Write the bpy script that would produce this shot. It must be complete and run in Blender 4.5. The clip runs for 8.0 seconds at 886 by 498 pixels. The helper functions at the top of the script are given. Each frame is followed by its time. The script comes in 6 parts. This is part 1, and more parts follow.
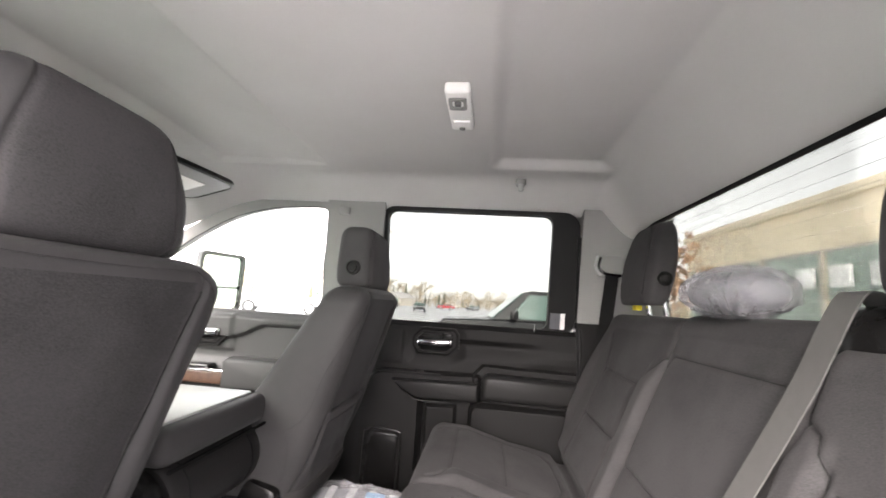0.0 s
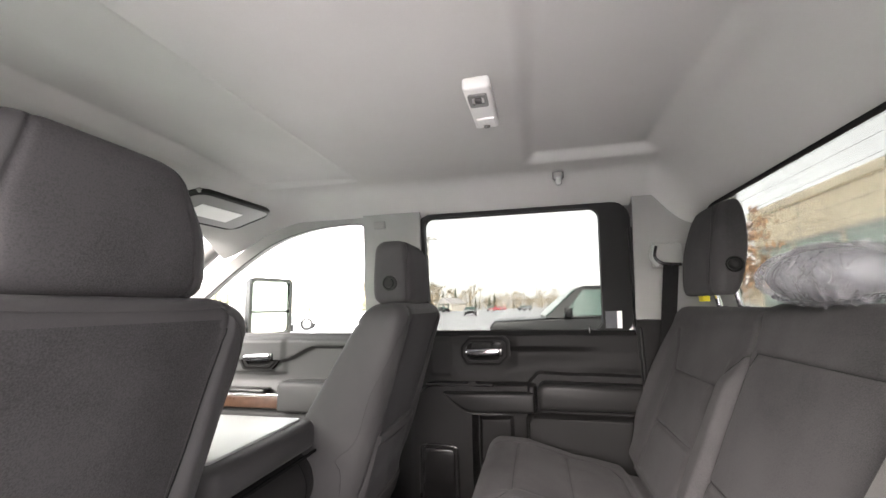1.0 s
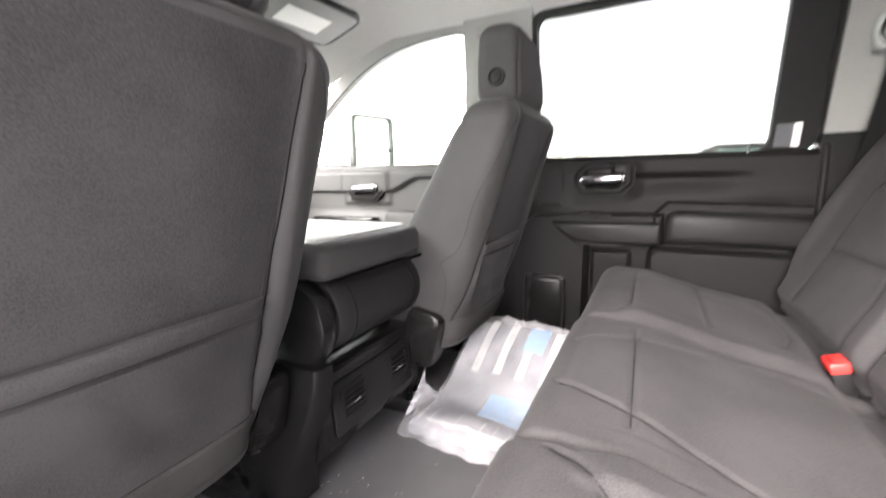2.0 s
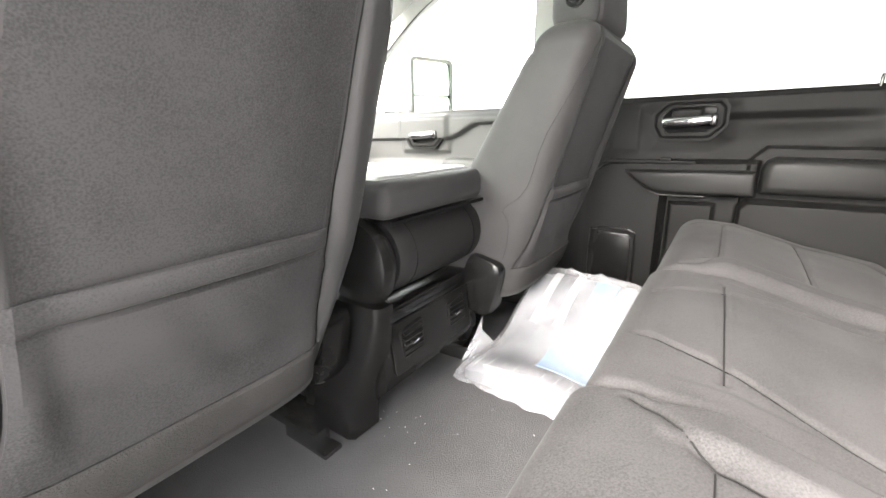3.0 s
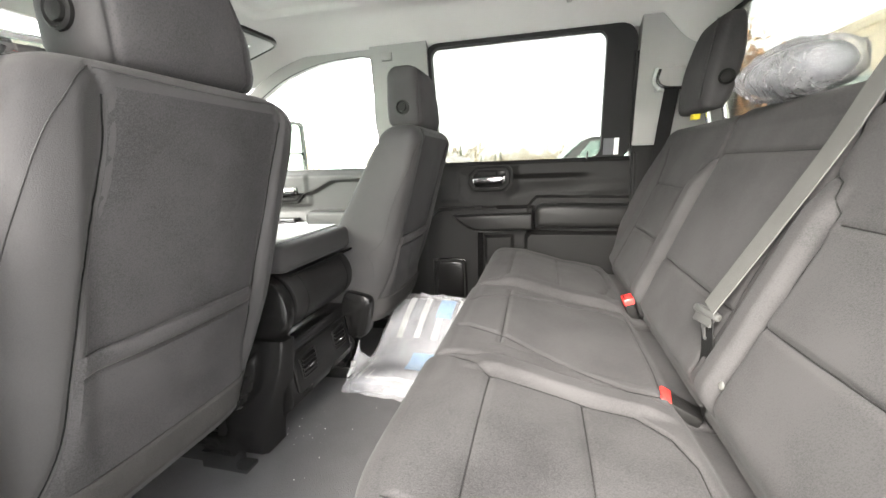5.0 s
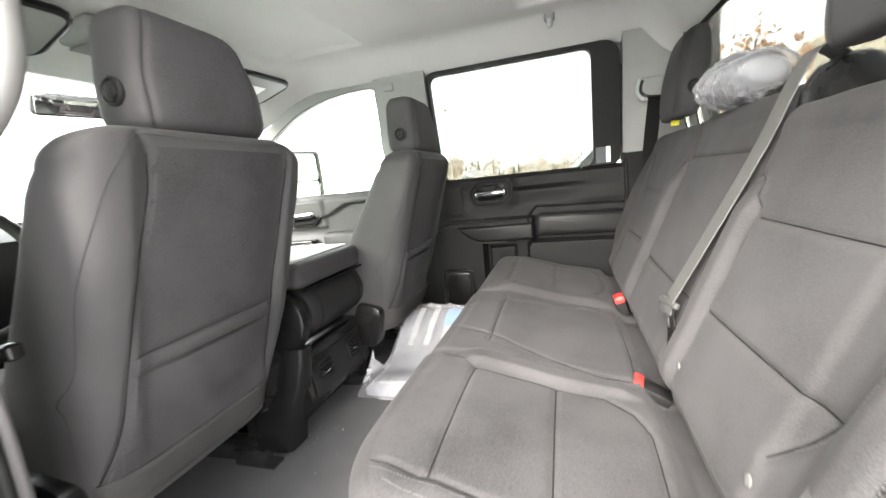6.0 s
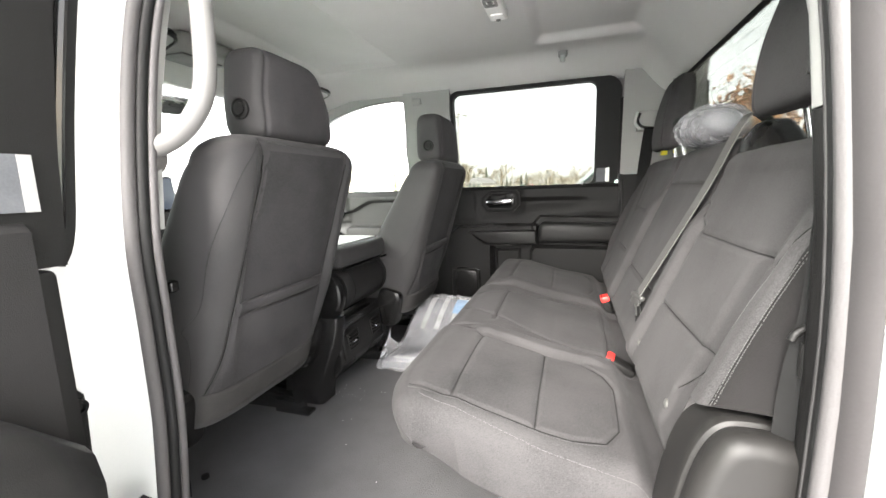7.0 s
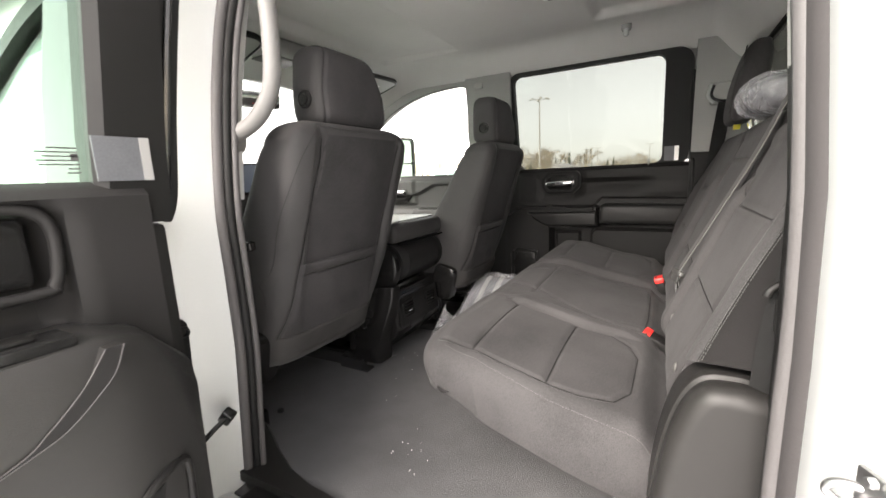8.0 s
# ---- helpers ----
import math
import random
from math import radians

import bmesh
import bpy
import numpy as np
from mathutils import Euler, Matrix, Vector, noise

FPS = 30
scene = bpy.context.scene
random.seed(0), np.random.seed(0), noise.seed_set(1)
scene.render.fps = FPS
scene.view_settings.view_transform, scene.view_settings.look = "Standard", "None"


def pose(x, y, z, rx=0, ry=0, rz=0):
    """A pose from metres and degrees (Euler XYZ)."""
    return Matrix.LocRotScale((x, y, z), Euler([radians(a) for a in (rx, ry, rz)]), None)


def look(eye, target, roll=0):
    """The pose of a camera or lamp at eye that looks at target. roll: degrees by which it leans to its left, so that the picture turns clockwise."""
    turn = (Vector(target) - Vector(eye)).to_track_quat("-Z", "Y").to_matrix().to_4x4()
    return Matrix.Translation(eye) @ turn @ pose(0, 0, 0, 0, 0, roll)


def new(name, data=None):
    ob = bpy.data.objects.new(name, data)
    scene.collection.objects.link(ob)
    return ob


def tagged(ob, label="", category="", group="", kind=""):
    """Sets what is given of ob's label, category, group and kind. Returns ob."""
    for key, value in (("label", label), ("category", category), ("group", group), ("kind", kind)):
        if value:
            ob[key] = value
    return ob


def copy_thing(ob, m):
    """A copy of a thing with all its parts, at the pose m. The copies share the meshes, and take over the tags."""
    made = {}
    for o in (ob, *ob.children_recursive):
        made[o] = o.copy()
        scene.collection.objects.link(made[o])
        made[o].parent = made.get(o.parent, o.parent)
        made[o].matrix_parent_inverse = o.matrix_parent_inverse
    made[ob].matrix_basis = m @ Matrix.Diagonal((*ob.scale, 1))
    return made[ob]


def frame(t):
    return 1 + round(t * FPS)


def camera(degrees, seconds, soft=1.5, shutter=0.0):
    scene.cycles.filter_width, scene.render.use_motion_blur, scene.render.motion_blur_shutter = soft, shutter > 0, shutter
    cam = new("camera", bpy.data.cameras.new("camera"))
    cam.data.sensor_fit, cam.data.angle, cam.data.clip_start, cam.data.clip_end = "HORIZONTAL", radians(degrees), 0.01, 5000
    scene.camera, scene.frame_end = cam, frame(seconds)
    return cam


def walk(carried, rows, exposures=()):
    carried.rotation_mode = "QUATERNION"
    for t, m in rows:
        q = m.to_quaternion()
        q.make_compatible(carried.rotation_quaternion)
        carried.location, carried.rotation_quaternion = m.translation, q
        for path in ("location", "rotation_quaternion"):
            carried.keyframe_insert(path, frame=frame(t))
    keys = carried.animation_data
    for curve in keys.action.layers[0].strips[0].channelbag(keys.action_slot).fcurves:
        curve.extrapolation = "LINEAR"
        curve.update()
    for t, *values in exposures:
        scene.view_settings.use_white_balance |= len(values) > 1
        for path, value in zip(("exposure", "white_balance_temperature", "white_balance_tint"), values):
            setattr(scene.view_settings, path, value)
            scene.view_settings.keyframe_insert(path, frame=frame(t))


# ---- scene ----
cam = camera(95.1, 8.0, shutter=0.3)
PATH = [
    (0, (0.178, -0.789, 0.724), (-0.04, 1.181, 0.99), 3.8),
    (0.5, (0.166, -0.78, 0.741), (-0.24, 1.164, 0.975), -0.0),
    (1, (0.193, -0.733, 0.742), (-0.244, 1.198, 1.023), -1.1),
    (1.5, (0.196, -0.728, 0.718), (-0.366, 1.175, 0.967), -2.4),
    (1.6, (0.181, -0.709, 0.688), (-0.423, 1.189, 0.868), -1.6),
    (1.7, (0.154, -0.677, 0.645), (-0.515, 1.206, 0.73), -0.0),
    (1.8, (0.138, -0.659, 0.639), (-0.612, 1.193, 0.546), 0.8),
    (1.9, (0.142, -0.64, 0.602), (-0.694, 1.163, 0.381), 0.2),
    (2, (0.137, -0.616, 0.587), (-0.761, 1.138, 0.242), -1.0),
    (2.2, (0.12, -0.588, 0.58), (-0.841, 1.089, 0.066), -1.1),
    (3.3, (0.106, -0.615, 0.548), (-1.011, 0.954, 0.009), -1.5),
    (3.5, (0.113, -0.647, 0.562), (-0.955, 0.961, 0.038), -1.6),
    (4, (0.128, -0.778, 0.619), (-0.697, 0.965, 0.089), -4.1),
    (4.5, (0.143, -0.856, 0.642), (-0.324, 1.02, 0.131), -1.8),
    (4.7, (0.163, -0.866, 0.637), (-0.277, 1.033, 0.194), -1.7),
    (5.8, (0.304, -0.895, 0.642), (-0.323, 0.972, 0.294), -5.0),
    (6, (0.299, -0.951, 0.643), (-0.286, 0.934, 0.32), -6.0),
    (6.5, (0.281, -1.108, 0.649), (-0.228, 0.797, 0.316), -4.6),
    (7, (0.317, -1.167, 0.651), (-0.278, 0.719, 0.352), -1.9),
    (7.5, (0.408, -1.162, 0.639), (-0.438, 0.627, 0.348), -2.3),
    (8, (0.432, -1.21, 0.624), (-0.513, 0.519, 0.28), -2.6),
]
EXPO = [(0.0, 3.76, 6800, 19), (1.5, 3.80, 6800, 18), (2.2, 4.55, 6700, 17), (3.5, 4.85, 6850, 10), (4.5, 4.48, 6850, 10), (6.0, 4.30, 6700, 11), (7.0, 3.90, 6700, 11), (7.5, 3.52, 6900, 12), (8.0, 3.19, 7000, 14)]
walk(cam, [(t, look(eye, target, roll)) for t, eye, target, roll in PATH], EXPO)

# ---- daylight: a bright overcast sky ----
world = bpy.data.worlds.new("overcast_sky")
scene.world = world
world.use_nodes = True
wn, wl = world.node_tree.nodes, world.node_tree.links
sky = wn.new("ShaderNodeTexSky")
sky.sky_type = "NISHITA"
sky.sun_disc = False
sky.sun_elevation, sky.sun_rotation = radians(34), radians(194)
sky.dust_density = 1.0
pale = wn.new("ShaderNodeHueSaturation")
pale.inputs["Saturation"].default_value = 0.12
wl.new(sky.outputs["Color"], pale.inputs["Color"])
wl.new(pale.outputs["Color"], wn["Background"].inputs["Color"])
wn["Background"].inputs["Strength"].default_value = 0.14
sun = new("sun", bpy.data.lights.new("sun", "SUN"))
sun.data.energy, sun.data.angle, sun.data.color = 1.95, radians(52), (1.0, 0.97, 0.92)
sun.matrix_world = look((-2.0, -8, 5.6), (0, 0, 0))


from mathutils.bvhtree import BVHTree


# ---- materials ----
def mat(name, base, rough=0.6, var=0.12, scale=6.0, bump=0.15, fine=400.0, metal=0.0, coat=0.0, spec=0.5, sheen=0.0, grain=0.6):
    m = bpy.data.materials.new(name)
    m.use_nodes = True
    n, l = m.node_tree.nodes, m.node_tree.links
    bsdf = n["Principled BSDF"]
    tc = n.new("ShaderNodeTexCoord")
    big = n.new("ShaderNodeTexNoise")
    big.inputs["Scale"].default_value = scale
    big.inputs["Detail"].default_value = 5
    small = n.new("ShaderNodeTexNoise")
    small.inputs["Scale"].default_value = fine
    small.inputs["Detail"].default_value = 3
    l.new(tc.outputs["Object"], big.inputs["Vector"])
    l.new(tc.outputs["Object"], small.inputs["Vector"])
    mixv = n.new("ShaderNodeMath")
    mixv.operation = "MULTIPLY_ADD"
    l.new(small.outputs["Fac"], mixv.inputs[0])
    mixv.inputs[1].default_value = grain
    l.new(big.outputs["Fac"], mixv.inputs[2])
    ramp = n.new("ShaderNodeMapRange")
    ramp.inputs["From Min"].default_value, ramp.inputs["From Max"].default_value = 0.45, 1.15
    ramp.inputs["To Min"].default_value, ramp.inputs["To Max"].default_value = 1 - var, 1 + var
    l.new(mixv.outputs[0], ramp.inputs["Value"])
    col = n.new("ShaderNodeMix")
    col.data_type = "RGBA"
    col.blend_type = "MULTIPLY"
    col.inputs[0].default_value = 1.0
    col.inputs[6].default_value = (*base, 1)
    l.new(ramp.outputs["Result"], col.inputs[7])
    l.new(col.outputs[2], bsdf.inputs["Base Color"])
    rr = n.new("ShaderNodeMapRange")
    rr.inputs["To Min"].default_value, rr.inputs["To Max"].default_value = max(0.02, rough - 0.07), min(1, rough + 0.07)
    l.new(big.outputs["Fac"], rr.inputs["Value"])
    l.new(rr.outputs["Result"], bsdf.inputs["Roughness"])
    bsdf.inputs["Metallic"].default_value = metal
    bsdf.inputs["Coat Weight"].default_value = coat
    bsdf.inputs["Specular IOR Level"].default_value = spec
    bsdf.inputs["Sheen Weight"].default_value = sheen
    bsdf.inputs["Sheen Roughness"].default_value = 0.45
    if bump:
        b = n.new("ShaderNodeBump")
        b.inputs["Strength"].default_value = bump
        b.inputs["Distance"].default_value = 0.002
        l.new(small.outputs["Fac"], b.inputs["Height"])
        l.new(b.outputs["Normal"], bsdf.inputs["Normal"])
    return m


def clear(name, tint, gloss=0.05, ripple=0.0, mirror=0.5, haze=0.0, spread=(9, 9, 9), contrast=(0.42, 0.68, 0.8, 2.2)):
    """A thin clear sheet: see-through with a glossy coat."""
    m = bpy.data.materials.new(name)
    m.use_nodes = True
    n, l = m.node_tree.nodes, m.node_tree.links
    n.remove(n["Principled BSDF"])
    tr, gl, mx, lw = n.new("ShaderNodeBsdfTransparent"), n.new("ShaderNodeBsdfGlossy"), n.new("ShaderNodeMixShader"), n.new("ShaderNodeLayerWeight")
    tr.inputs["Color"].default_value = (*tint, 1)
    gl.inputs["Roughness"].default_value = gloss
    lw.inputs["Blend"].default_value = 0.25
    sc = n.new("ShaderNodeMath")
    sc.operation = "MULTIPLY"
    sc.inputs[1].default_value = mirror
    l.new(lw.outputs["Fresnel"], sc.inputs[0])
    l.new(sc.outputs[0], mx.inputs["Fac"])
    l.new(tr.outputs[0], mx.inputs[1])
    l.new(gl.outputs[0], mx.inputs[2])
    if haze:
        df, mz = n.new("ShaderNodeBsdfDiffuse"), n.new("ShaderNodeMixShader")
        df.inputs["Color"].default_value = (0.44, 0.44, 0.455, 1)
        hz, hr = n.new("ShaderNodeTexNoise"), n.new("ShaderNodeMapRange")
        hz.inputs["Scale"].default_value = 1
        co, mp = n.new("ShaderNodeTexCoord"), n.new("ShaderNodeMapping")
        mp.inputs["Scale"].default_value = spread
        l.new(co.outputs["Object"], mp.inputs["Vector"])
        l.new(mp.outputs["Vector"], hz.inputs["Vector"])
        hz.inputs["Detail"].default_value = 3
        hz.inputs["Distortion"].default_value = 0.5
        hr.inputs["From Min"].default_value, hr.inputs["From Max"].default_value = contrast[:2]
        hr.inputs["To Min"].default_value, hr.inputs["To Max"].default_value = haze * contrast[2], min(0.95, haze * contrast[3])
        l.new(hz.outputs["Fac"], hr.inputs["Value"])
        l.new(hr.outputs["Result"], mz.inputs["Fac"])
        l.new(mx.outputs[0], mz.inputs[1])
        l.new(df.outputs[0], mz.inputs[2])
        l.new(mz.outputs[0], n["Material Output"].inputs["Surface"])
    else:
        l.new(mx.outputs[0], n["Material Output"].inputs["Surface"])
    if ripple:
        tx, b = n.new("ShaderNodeTexNoise"), n.new("ShaderNodeBump")
        tx.inputs["Scale"].default_value = 14
        tx.inputs["Distortion"].default_value = 2.0
        b.inputs["Strength"].default_value = ripple
        l.new(tx.outputs["Fac"], b.inputs["Height"])
        l.new(b.outputs["Normal"], gl.inputs["Normal"])
    return m


def glow(name, colour, power):
    m = bpy.data.materials.new(name)
    m.use_nodes = True
    b = m.node_tree.nodes["Principled BSDF"]
    b.inputs["Base Color"].default_value = (0.01, 0.01, 0.012, 1)
    b.inputs["Emission Color"].default_value = (*colour, 1)
    b.inputs["Emission Strength"].default_value = power
    return m


CLOTH = mat("charcoal_cloth", (0.026, 0.0250, 0.0254), 0.9, 0.6, 7, 0.15, 600, spec=0.06, sheen=0.03, grain=1.0)
CLOTHB = mat("dark_woven_cloth", (0.0245, 0.0234, 0.0240), 0.9, 0.6, 7, 0.15, 560, spec=0.05, sheen=0.03, grain=1.0)
CLOTH2 = mat("charcoal_vinyl", (0.032, 0.0309, 0.0313), 0.62, 0.28, 6, 0.2, 800, spec=0.11, sheen=0.03)
FELT = mat("grey_felt", (0.035, 0.0336, 0.0328), 0.95, 0.3, 12, 0.7, 500, spec=0.05)
CARPET = mat("dark_carpet", (0.078, 0.0774, 0.0788), 0.97, 0.12, 14, 1.0, 420, spec=0.05)
PLASTIC = mat("black_grained_plastic", (0.0095, 0.0093, 0.0091), 0.46, 0.15, 7, 0.3, 1000, spec=0.09)
DOORG = mat("grey_door_plastic", (0.034, 0.0345, 0.034), 0.5, 0.12, 7, 0.2, 1000, spec=0.3)
SOFT = mat("soft_black_trim", (0.0105, 0.0103, 0.0101), 0.38, 0.1, 7, 0.15, 900, spec=0.13)
SATIN = mat("satin_black_plastic", (0.0065, 0.0063, 0.0062), 0.26, 0.1, 7, 0.1, 900, spec=0.24)
GLOSS = mat("piano_black", (0.012, 0.012, 0.012), 0.18, 0.1, 7, 0.0)
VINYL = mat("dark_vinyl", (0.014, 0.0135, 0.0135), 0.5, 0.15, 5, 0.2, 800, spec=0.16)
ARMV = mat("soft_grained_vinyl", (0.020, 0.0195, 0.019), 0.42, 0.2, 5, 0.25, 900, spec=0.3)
COVER = mat("grey_grained_plastic", (0.0125, 0.012, 0.0115), 0.42, 0.12, 7, 0.2, 1000, spec=0.2)
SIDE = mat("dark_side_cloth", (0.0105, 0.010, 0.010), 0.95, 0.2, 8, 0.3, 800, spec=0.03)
SEWN = mat("charcoal_seam_thread", (0.012, 0.0116, 0.0118), 0.8, 0.1, 30, 0.0, spec=0.1)
SEAM = mat("dark_seam_and_slot_shade", (0.005, 0.005, 0.005), 0.8, 0.1, 30, 0.0, spec=0.05)
LAMPW = mat("white_lamp_plastic", (0.72, 0.71, 0.69), 0.4, 0.04, 8, 0.05, 900)
TONGUE = mat("grey_tongue_plastic", (0.036, 0.0356, 0.0345), 0.45, 0.08, 20, 0.1, 900)
GRIP = mat("mid_grey_grip", (0.115, 0.112, 0.108), 0.5, 0.06, 5, 0.15, 900)
RUBBER2 = mat("grey_rubber_lip", (0.055, 0.052, 0.0525), 0.6, 0.12, 8, 0.2, 300, spec=0.3)
FLANGE = mat("grey_flange_rubber", (0.042, 0.039, 0.0395), 0.65, 0.08, 8, 0.15, 300, spec=0.2)
RUBBER = mat("rubber_seal", (0.009, 0.009, 0.009), 0.55, 0.2, 8, 0.2, 300, spec=0.15)
LINER = mat("grey_headliner", (0.50, 0.491, 0.477), 0.95, 0.06, 4, 0.35, 700, spec=0.1)
TRIM = mat("light_grey_trim", (0.22, 0.217, 0.211), 0.6, 0.06, 5, 0.15, 900)
LIGHTPL = mat("pale_grey_plastic", (0.33, 0.335, 0.325), 0.4, 0.05, 5, 0.05, 900)
CHROME = mat("satin_chrome", (0.75, 0.75, 0.76), 0.22, 0.05, 10, 0.0, 300, 1.0)
STEEL = mat("bright_steel", (0.45, 0.45, 0.45), 0.35, 0.1, 10, 0.0, 300, 1.0)
WHITE = mat("white_paint", (0.44, 0.451, 0.446), 0.3, 0.03, 3, 0.0, 300, 0.0, 0.6)
STITCH = mat("grey_thread", (0.048, 0.0468, 0.0464), 0.8, 0.1, 40, 0.0)
RED = mat("red_plastic", (0.75, 0.03, 0.025), 0.4, 0.05, 20, 0.0)
YELLOW = mat("yellow_tag", (0.8, 0.68, 0.03), 0.5, 0.05, 20, 0.0)
BELT = mat("grey_webbing", (0.070, 0.069, 0.066), 0.65, 0.15, 60, 0.4, 1500, spec=0.2)
BELTD = mat("black_webbing", (0.010, 0.010, 0.010), 0.8, 0.15, 60, 0.4, 1500, spec=0.05)
WOOD = mat("brown_wood_trim", (0.05, 0.027, 0.017), 0.3, 0.4, 40, 0.0)
PAPER = mat("white_paper", (0.8, 0.79, 0.77), 0.6, 0.05, 10, 0.05, 200)
STRIP = mat("white_strip_paper", (0.30, 0.30, 0.298), 0.6, 0.1, 10, 0.05, 200)
BLUEP = mat("blue_print", (0.14, 0.24, 0.36), 0.5, 0.1, 15, 0.0)
MATG = mat("folded_grey_mats", (0.135, 0.138, 0.146), 0.6, 0.45, 12, 0.1, 200)
GREYP = mat("grey_print", (0.07, 0.073, 0.08), 0.5, 0.3, 15, 0.0)
GLASS = clear("window_glass", (0.95, 0.975, 0.955), 0.0, 0.0, 0.5)
TINTED = clear("privacy_glass", (0.31, 0.321, 0.31), 0.0, 0.0, 0.5)
BACKGL = clear("back_window_glass", (0.37, 0.383, 0.368), 0.0, 0.0, 0.5)
GREEN = clear("green_window_glass", (0.74, 0.86, 0.78), 0.0, 0.0, 0.6)
FILM = clear("clear_plastic_film", (0.97, 0.975, 0.98), 0.07, 0.10, 0.34, 0.24, (9, 9, 9), (0.36, 0.70, 0.5, 1.9))
WRAP = clear("pleated_plastic_film", (0.97, 0.975, 0.98), 0.12, 0.6, 0.40, 0.25, (14, 40, 14), (0.36, 0.70, 0.5, 1.8))
# mirror glass tint; its grey-green also stands in for the truck's side reflected there
TINTM = mat("reflection_tinted_mirror", (0.58, 0.62, 0.57), 0.04, 0.0, 5, 0.0, 300, 1.0)
MIRROR = mat("mirror_silver", (0.85, 0.86, 0.87), 0.03, 0.0, 5, 0.0, 300, 1.0)
SCREEN = glow("lit_display", (0.1, 0.17, 0.3), 0.02)


# ---- mesh helpers ----
def finish(bm, sharp=38):
    bmesh.ops.recalc_face_normals(bm, faces=bm.faces)
    lim = radians(sharp)
    for f in bm.faces:
        f.smooth = True
    for e in bm.edges:
        if len(e.link_faces) == 2 and e.calc_face_angle(0) > lim:
            e.smooth = False
    return bm


def part(name, bm, material, parent=None, label="", sharp=38):
    finish(bm, sharp)
    me = bpy.data.meshes.new(name)
    bm.to_mesh(me)
    bm.free()
    me.materials.append(material)
    ob = new(name, me)
    if parent is not None:
        ob.parent = parent
    if label:
        tagged(ob, label)
    return ob


def thing(name, label, category, at=(0, 0, 0), group="", kind=""):
    ob = new(name)
    ob.location = at
    ob.empty_display_size = 0.1
    return tagged(ob, label, category, group, kind)


def solo(name, bm, material, label, category, kind="", group=""):
    return tagged(part(name, bm, material), label, category, group, kind)


def box(x0, x1, y0, y1, z0, z1, r=0.0, seg=2):
    bm = bmesh.new()
    bmesh.ops.create_cube(bm, size=1)
    for v in bm.verts:
        v.co = ((x0 + x1) / 2 + v.co.x * (x1 - x0), (y0 + y1) / 2 + v.co.y * (y1 - y0), (z0 + z1) / 2 + v.co.z * (z1 - z0))
    if r:
        bmesh.ops.bevel(bm, geom=bm.edges[:], offset=r, segments=seg, profile=0.5, affect="EDGES")
    return bm


def turn(bm, m):
    bmesh.ops.transform(bm, matrix=m, verts=bm.verts)
    return bm


def join(*bms):
    """Several bmeshes of one piece in one."""
    out = bms[0]
    for b in bms[1:]:
        me = bpy.data.meshes.new("tmp")
        b.to_mesh(me)
        b.free()
        out.from_mesh(me)
        bpy.data.meshes.remove(me)
    return out


def loft(rings, cap=True, closed=True):
    bm = bmesh.new()
    vs = [[bm.verts.new(p) for p in r] for r in rings]
    n = len(rings[0])
    for a, b in zip(vs, vs[1:]):
        for i in range(n if closed else n - 1):
            j = (i + 1) % n
            bm.faces.new((a[i], a[j], b[j], b[i]))
    if cap:
        for r in (vs[0], vs[-1]):
            c = bm.verts.new(sum((v.co for v in r), Vector()) / n)
            for i in range(n):
                bm.faces.new((r[i], r[(i + 1) % n], c))
    return bm


def sup(cx, cy, z, hx, hy, e=4.0, n=48):
    """A ring at height z with squarish round corners."""
    out = []
    for i in range(n):
        a = 2 * math.pi * i / n
        c, s = math.cos(a), math.sin(a)
        out.append(Vector((cx + hx * math.copysign(abs(c) ** (2 / e), c), cy + hy * math.copysign(abs(s) ** (2 / e), s), z)))
    return out


def tube(pts, r, n=8, flat=1.0, closed=False):
    """A round or flattened bar along a line."""
    pts = [Vector(p) for p in pts]
    rings, s = [], None
    for i, p in enumerate(pts):
        a = pts[i - 1] if i or closed else p
        b = pts[(i + 1) % len(pts)] if i < len(pts) - 1 or closed else p
        t = (b - a).normalized()
        if s is None:
            s = t.cross(Vector((0, 0, 1)) if abs(t.z) < 0.9 else Vector((1, 0, 0)))
        s = s - t * s.dot(t)
        if s.length < 1e-6:
            s = t.orthogonal()
        s = s.normalized()
        w = s.cross(t).normalized()
        rings.append([p + s * (r * math.cos(2 * math.pi * k / n)) + w * (r * flat * math.sin(2 * math.pi * k / n)) for k in range(n)])
    if closed:
        rings.append(rings[0])
        bm = loft(rings, cap=False)
        bmesh.ops.remove_doubles(bm, verts=bm.verts, dist=1e-6)
        return bm
    return loft(rings)


def ribbon(pts, width, thick, side):
    """A flat strap along a line; side is the way of its width."""
    side = Vector(side).normalized()
    pts = [Vector(p) for p in pts]
    rings = []
    for i, p in enumerate(pts):
        t = (pts[min(i + 1, len(pts) - 1)] - pts[max(i - 1, 0)]).normalized()
        nrm = t.cross(side).normalized()
        sd = nrm.cross(t).normalized()
        rings.append([p + sd * (a * width / 2) + nrm * (b * thick / 2) for a, b in ((-1, -1), (1, -1), (1, 1), (-1, 1))])
    return loft(rings)


